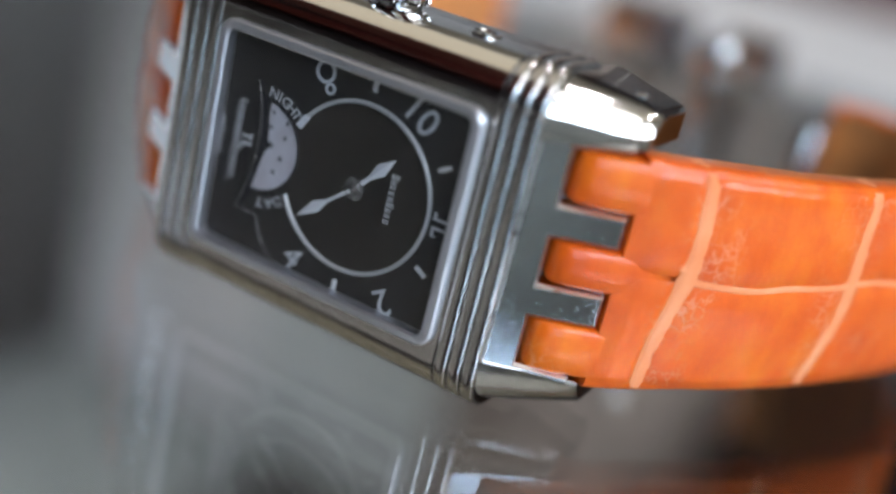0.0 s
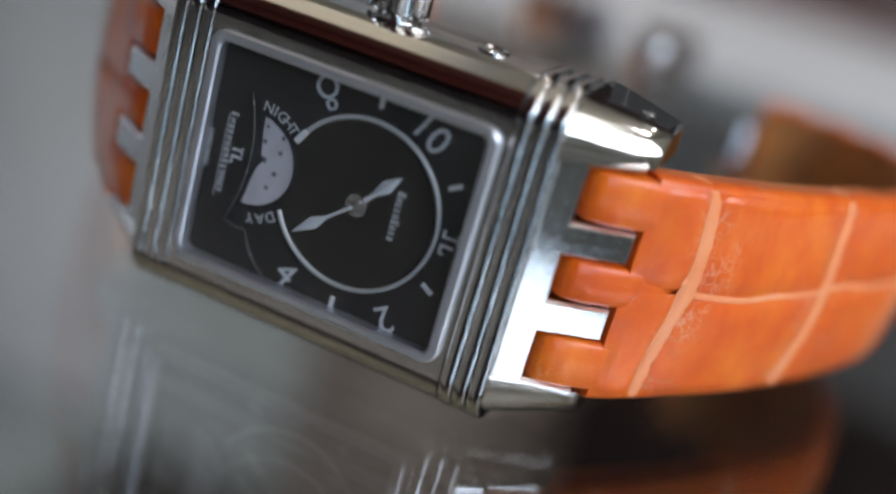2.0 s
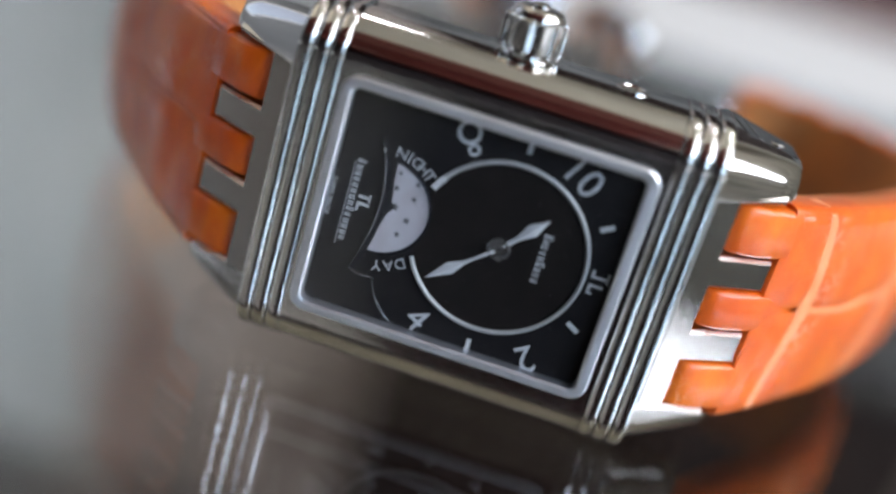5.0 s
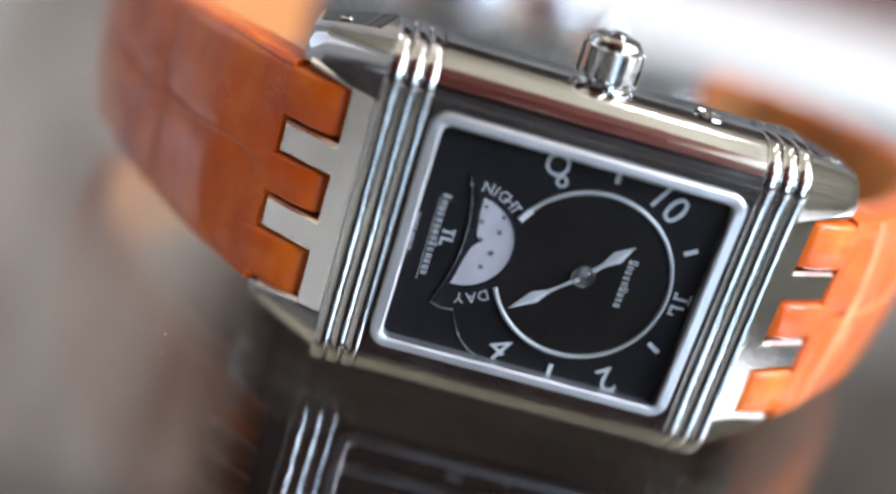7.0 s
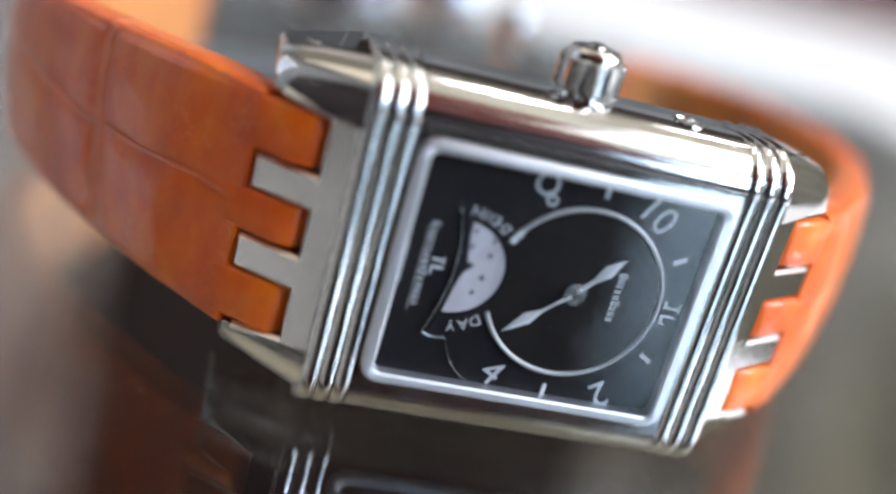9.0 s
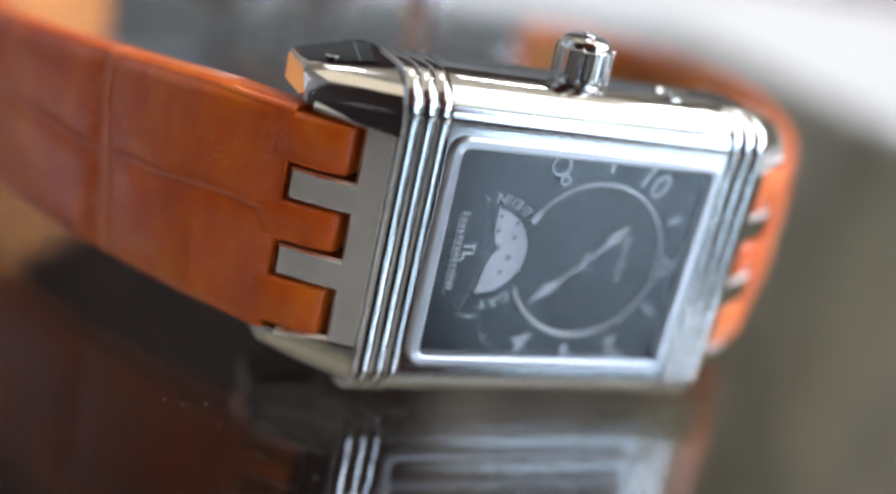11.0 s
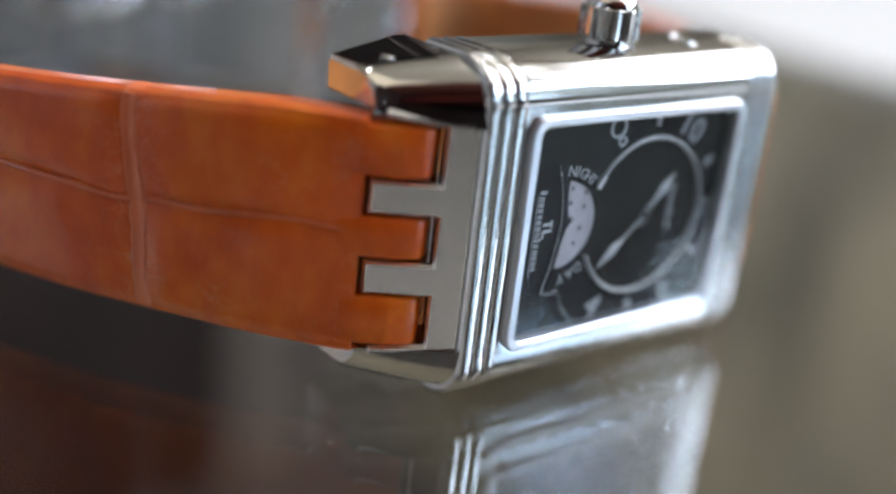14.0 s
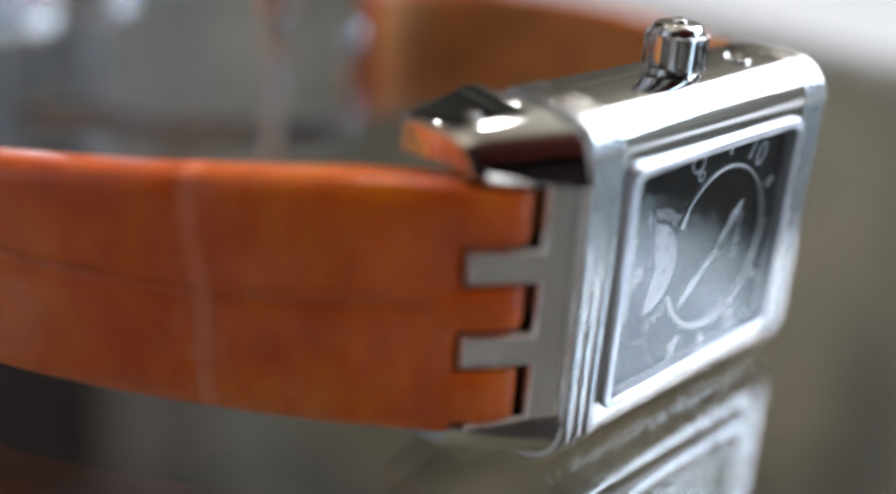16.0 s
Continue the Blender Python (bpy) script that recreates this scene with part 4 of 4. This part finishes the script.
def strap(points, side, grooves, end, width, puff):
    path = Path(points)

    def out(s, z, n):
        """A point at length s and height z, n outside the middle of the outer face."""
        p, d = path.at(s)
        normal = Vector((d.y, -d.x, 0)) * side
        if n > -1 and 3 < z < 25:
            n += PADDING * min(1, max(0, (s - 6.6) / 6.5)) * max(0, 1 - ((z - CZ) / 10) ** 2)
        return (p.x + normal.x * n, p.y + normal.y * n, z)

    def limits(s):
        f = min(1, max(0, (s - 8) / 70))
        top = 24.1 - 0.9 * f
        if side < 0:
            top = 24.15 - 0.075 * min(34, max(0, s - 14))
        if side > 0 and s > 36:
            top -= 0.45 * abs(math.sin(0.5 * s))
        return 4.3 + 0.9 * f, top

    start = 6.15
    bm = bmesh.new()
    sections = []
    steps = 70
    for k in range(steps + 1):
        s = start + (end - start) * k / steps
        lo, hi = limits(s)
        thick = 3.4 - 1.0 * min(1, (s - start) / 60)
        b = 0.55
        prof = [(lo + b, 0), (lo + 0.16, -0.2), (lo, -0.75), (lo, -thick + 0.4), (lo + 0.4, -thick), (hi - 0.4, -thick), (hi, -thick + 0.4), (hi, -0.75), (hi - 0.16, -0.2), (hi - b, 0)]
        sections.append([out(s, z, n) for z, n in prof])
    loft(bm, sections)
    body = part("strap", bm, ORANGE, watch, "orange alligator leather strap with pale grooves", smooth=60)
    # lining inside
    bm = bmesh.new()
    sections = []
    for k in range(steps + 1):
        s = start + 2 + (end - start - 2.5) * k / steps
        lo, hi = limits(s)
        thick = 3.4 - 1.0 * min(1, (s - start) / 60)
        sections.append([out(s, z, n) for z, n in ((lo + 0.5, -thick + 0.05), (lo + 0.5, -thick - 0.25), (hi - 0.5, -thick - 0.25), (hi - 0.5, -thick + 0.05))])
    loft(bm, sections)
    part("lining", bm, LINING, body, "brown leather lining")
    # three fingers between the teeth of the lug plate
    for lo, hi in ((5.15, 9.5), (12.7, 16.25), (19.4, 23.7)):
        bm = bmesh.new()
        sections = []
        for s, n, g in ((0.75, -1.6, 0.5), (0.85, -0.9, 0.15), (1.3, -0.32, 0.0), (2.1, -0.1, 0), (3.1, 0.05, 0), (3.8, 0.1, 0), (4.5, -0.03, 0), (5.3, 0.11, 0), (6.2, 0.06, 0), (7.2, 0.08, 0.0), (8.8, -0.06, 0.1), (10.6, -0.4, 0.4)):
            a, b = lo + g, hi - g
            sections.append([out(s, z, m) for z, m in ((a + 0.4, n), (a + 0.1, n - 0.25), (a, n - 0.6), (a, -3), (b, -3), (b, n - 0.6), (b - 0.1, n - 0.25), (b - 0.4, n))])
        loft(bm, sections)
        part("finger", bm, ORANGE, body, smooth=60)
    # pale grooves between the scales
    mid = 14.9

    def mid_z(s):
        return mid + 0.35 * math.sin(s * 0.21 + side) + 0.15 * math.sin(s * 0.63)

    def lean(z, i):
        return 0.085 * (z - CZ) + 0.3 * math.sin(z * 0.42 + 1.7 * i + side)

    pale = GROOVE if side > 0 else GROOVE_DARK

    def edge_fall(z, lo, hi):
        rise = max(0.0, min(z - lo, hi - z))
        return -0.75 * (1 - rise / 0.55) ** 2 if rise < 0.55 else 0.0

    # across: (place in the width, height) of a groove's section
    across = ((-1, -0.12), (-0.62, 0.05), (-0.3, 0.07), (0.3, 0.07), (0.62, 0.05), (1, -0.12)) if side > 0 else \
        ((-1, -0.12), (-0.6, 0.1), (-0.25, 0.03), (0.25, 0.0), (0.6, 0.12), (1, -0.12))
    for i, g in enumerate(grooves):
        bm = bmesh.new()
        lo, hi = limits(g)
        sections = []
        for k in range(49):
            z = lo + (hi - lo) * k / 48
            wob = noise.noise(Vector((z * 0.8, 3.1 * i, side))) + 0.5 * noise.noise(Vector((z * 2.3, 5.7 * i, side)))
            w = width * (0.8 + 0.3 * wob + 0.25 * (1 - abs(z - mid) / 10))
            c = g + lean(z, i) + 0.12 * noise.noise(Vector((z * 1.6, i, 9.0 + side)))
            if side > 0 and z > hi - 2:
                c -= 0.22 * (z - hi + 2) ** 2
            fall = edge_fall(z, lo, hi)
            sections.append([out(c + w * a, z, h + fall + 0.03 * noise.noise(Vector((z * 3, a * 2, i)))) for a, h in across])
        # over the edges of the strap
        sections.insert(0, [out(g + lean(lo, i) + width * 0.7 * a, lo - 0.02, -2.2) for a, h in across])
        sections.append([out(g + lean(hi, i) - (0.9 if side > 0 else 0) + width * 0.7 * a, hi + 0.02, -2.2) for a, h in across])
        loft(bm, sections, closed=False)
        part("groove", bm, pale, body, "pale groove between leather scales" if side > 0 else "")

    def line(points, w0):
        """A narrow groove along the strap through (length, height)."""
        bm = bmesh.new()
        pts = spline(points, 10)
        sections = []
        for k, p in enumerate(pts):
            w = w0 * (1 + 0.35 * noise.noise(Vector((p[0] * 0.9, p[1], side))))
            sections.append([out(p[0], p[1] + w * a, h - 0.02) for a, h in across])
        loft(bm, sections, closed=False)
        part("groove", bm, pale, body)

    if side > 0:
        line([(8.2, 16.3), (9.3, 16.2), (10.6, 15.9), (11.6 + lean(15.8, 0), 15.8)], 0.32)
    first = grooves[0] + 0.5 if side > 0 else start + 0.5
    stops = 24
    line([(first + (end - 1 - first) * k / stops, mid_z(first + (end - 1 - first) * k / stops)) for k in range(stops + 1)], width * (0.42 if side > 0 else 0.3))
    # the scales
    edges = [start + 0.2, *grooves, end - 0.4]
    for i, (a, b) in enumerate(zip(edges, edges[1:])):
        for r in range(2):
            bm = bmesh.new()
            nu, nv = 20, 12
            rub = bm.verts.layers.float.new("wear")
            grid = []
            for p in range(nu + 1):
                line = []
                for q in range(nv + 1):
                    f, g = p / nu, q / nv
                    cf = max(2 * f - 1, 1 - 2 * f if i else -1)
                    s = a + (width * 0.75 if i else 0) + (b - a - width * (1.5 if i else 0.75)) * f
                    lo, hi = limits(s)
                    m = mid_z(s)
                    z0, z1 = (lo, m - width * 0.3) if r == 0 else (m + width * 0.3, hi)
                    z = z0 + (z1 - z0) * g
                    s += (1 - f) * (lean(z, i - 1) if i else 0) + f * lean(z, i)
                    inner = g if r == 0 else 1 - g
                    s += -(f - 0.5) * 0.8 * max(0, inner - 0.8) * 5 * 0.6
                    rim = max(cf, 2 * inner - 1)
                    fall = max(0, (rim - 0.7) / 0.3)
                    h = (puff if i else 0.02 + (puff - 0.02) * min(1, 2.5 * f)) * (1 - fall ** 2.4) - 0.05 * min(1, fall + i)
                    calm = 1 if i else min(1, 3 * f)
                    h += calm * (0.07 * noise.noise(Vector((s * 0.5, z * 0.5, i + 5 * side))) + 0.04 * noise.noise(Vector((s * 1.7, z * 1.7, i))))
                    rise = min(z - lo, hi - z)
                    if rise < 1.1:
                        h -= 0.95 * (1 - rise / 1.1) ** 2.2
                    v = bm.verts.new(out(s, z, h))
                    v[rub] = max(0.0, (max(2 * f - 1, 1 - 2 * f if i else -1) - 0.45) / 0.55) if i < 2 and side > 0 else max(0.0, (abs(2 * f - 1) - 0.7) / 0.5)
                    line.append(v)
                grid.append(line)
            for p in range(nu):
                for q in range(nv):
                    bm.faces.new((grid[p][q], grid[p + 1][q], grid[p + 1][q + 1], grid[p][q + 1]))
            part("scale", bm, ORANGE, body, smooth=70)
    return path


path_r = strap(RIGHT, 1, [11.6, 29.5, 46.0, 62.0, 77.0], 92, 0.8, 0.26)
path_l = strap(LEFT, -1, [24.8, 45.0, 64.0, 82.0], 104, 0.9, 0.26)


def clasp():
    """An opened folding clasp of steel between the ends of the strap."""
    a = [(23.0, 71.0), (11.0, 73.5), (2.0, 80.0), (-5.0, 92.0), (-13.0, 98.5), (-24.0, 97.0), (-33.0, 92.5)]
    pts = spline([(x, y, 0) for x, y in a], 6)
    bm = bmesh.new()
    sections = []
    for i, p in enumerate(pts):
        d = (pts[min(i + 1, len(pts) - 1)] - pts[max(i - 1, 0)]).normalized()
        n = Vector((d.y, -d.x, 0))
        sections.append([(p.x + n.x * w, p.y + n.y * w, z) for z, w in ((2.0, -0.5), (2.0, 0.5), (6.0, 0.5), (6.0, -0.5))])
    loft(bm, sections)
    body = part("clasp", bm, DARK_STEEL, watch, "opened folding clasp of polished steel")

    def cover(x0, y0, x1, y1, low, high):
        """A curved cover plate that stands upright, swollen towards the front."""
        bm = bmesh.new()
        d = Vector((x1 - x0, y1 - y0, 0)).normalized()
        n = Vector((d.y, -d.x, 0))
        sections = []
        for k in range(9):
            f = k / 8
            c = Vector((x0 + (x1 - x0) * f, y0 + (y1 - y0) * f, 0)) + n * 0.8 * (1 - (2 * f - 1) ** 2)
            ring = []
            for j in range(9):
                a = math.pi * j / 8
                ring.append(c + n * 1.5 * math.sin(a) + Vector((0, 0, (low + high) / 2 - (high - low) / 2 * math.cos(a))))
            sections.append(ring + [c - n * 0.6 + Vector((0, 0, high - 0.6)), c - n * 0.6 + Vector((0, 0, low + 0.6))])
        loft(bm, sections)
        part("cover_plate", bm, CLASP_STEEL, body, "broad satin steel cover plate")

    cover(-21.0, 102.6, -5.6, 103.6, 13.0, 24.5)
    cover(-1.5, 107.0, 8.5, 106.0, 14.0, 24.0)
    # legs that carry the plates
    for x, y, top in ((-14.0, 103.9, 16.0), (2.5, 107.4, 16.0)):
        part("bracket", box_bm((x - 2.2, y - 0.4, 0.05), (x + 2.2, y + 0.4, top), 0.2), DARK_STEEL, body, smooth=0)
    # a round button on its post
    bm = bmesh.new()
    revolve(bm, [(1.5, 0.05), (1.5, 18.9), (2.3, 19.6), (2.75, 21.0), (2.75, 24.6), (2.3, 25.6), (1.2, 26.0)], 24, Matrix.Translation((7.4, 70.3, GROUND)))
    part("button", bm, SATIN, body, "round satin steel button", smooth=30)
    bm = bmesh.new()
    revolve(bm, [(1.4, 0), (1.4, 14.5), (1.0, 15.0)], 20, Matrix.Translation((21.6, 71.2, 4.0)))
    part("pin", bm, STEEL, body)


clasp()

# ---- dust on the pane ----
rnd = random.Random(5)
bm = bmesh.new()
spots = [(-33.4, 0.2, 0.06), (-31.5, 0.4, 0.07), (-34.7, 1.1, 0.05), (-25.0, -10.4, 0.08), (-31.0, -2.8, 0.06), (0.2, -20.0, 0.06)]
spots += [(rnd.uniform(-60, 40), rnd.uniform(-45, 5), rnd.uniform(0.015, 0.035)) for _ in range(50)]
for x, y, r in spots:
    made = bmesh.ops.create_icosphere(bm, subdivisions=1, radius=r)["verts"]
    for v in made:
        v.co = Vector((v.co.x * rnd.uniform(0.6, 1.4), v.co.y, max(v.co.z, -r * 0.5) * 0.6)) + Vector((x, y, GROUND + r * 0.3))
tagged(part("dust", bm, DUST, smooth=0), "pale specks of dust on the glass pane", "dust", kind="stuff")
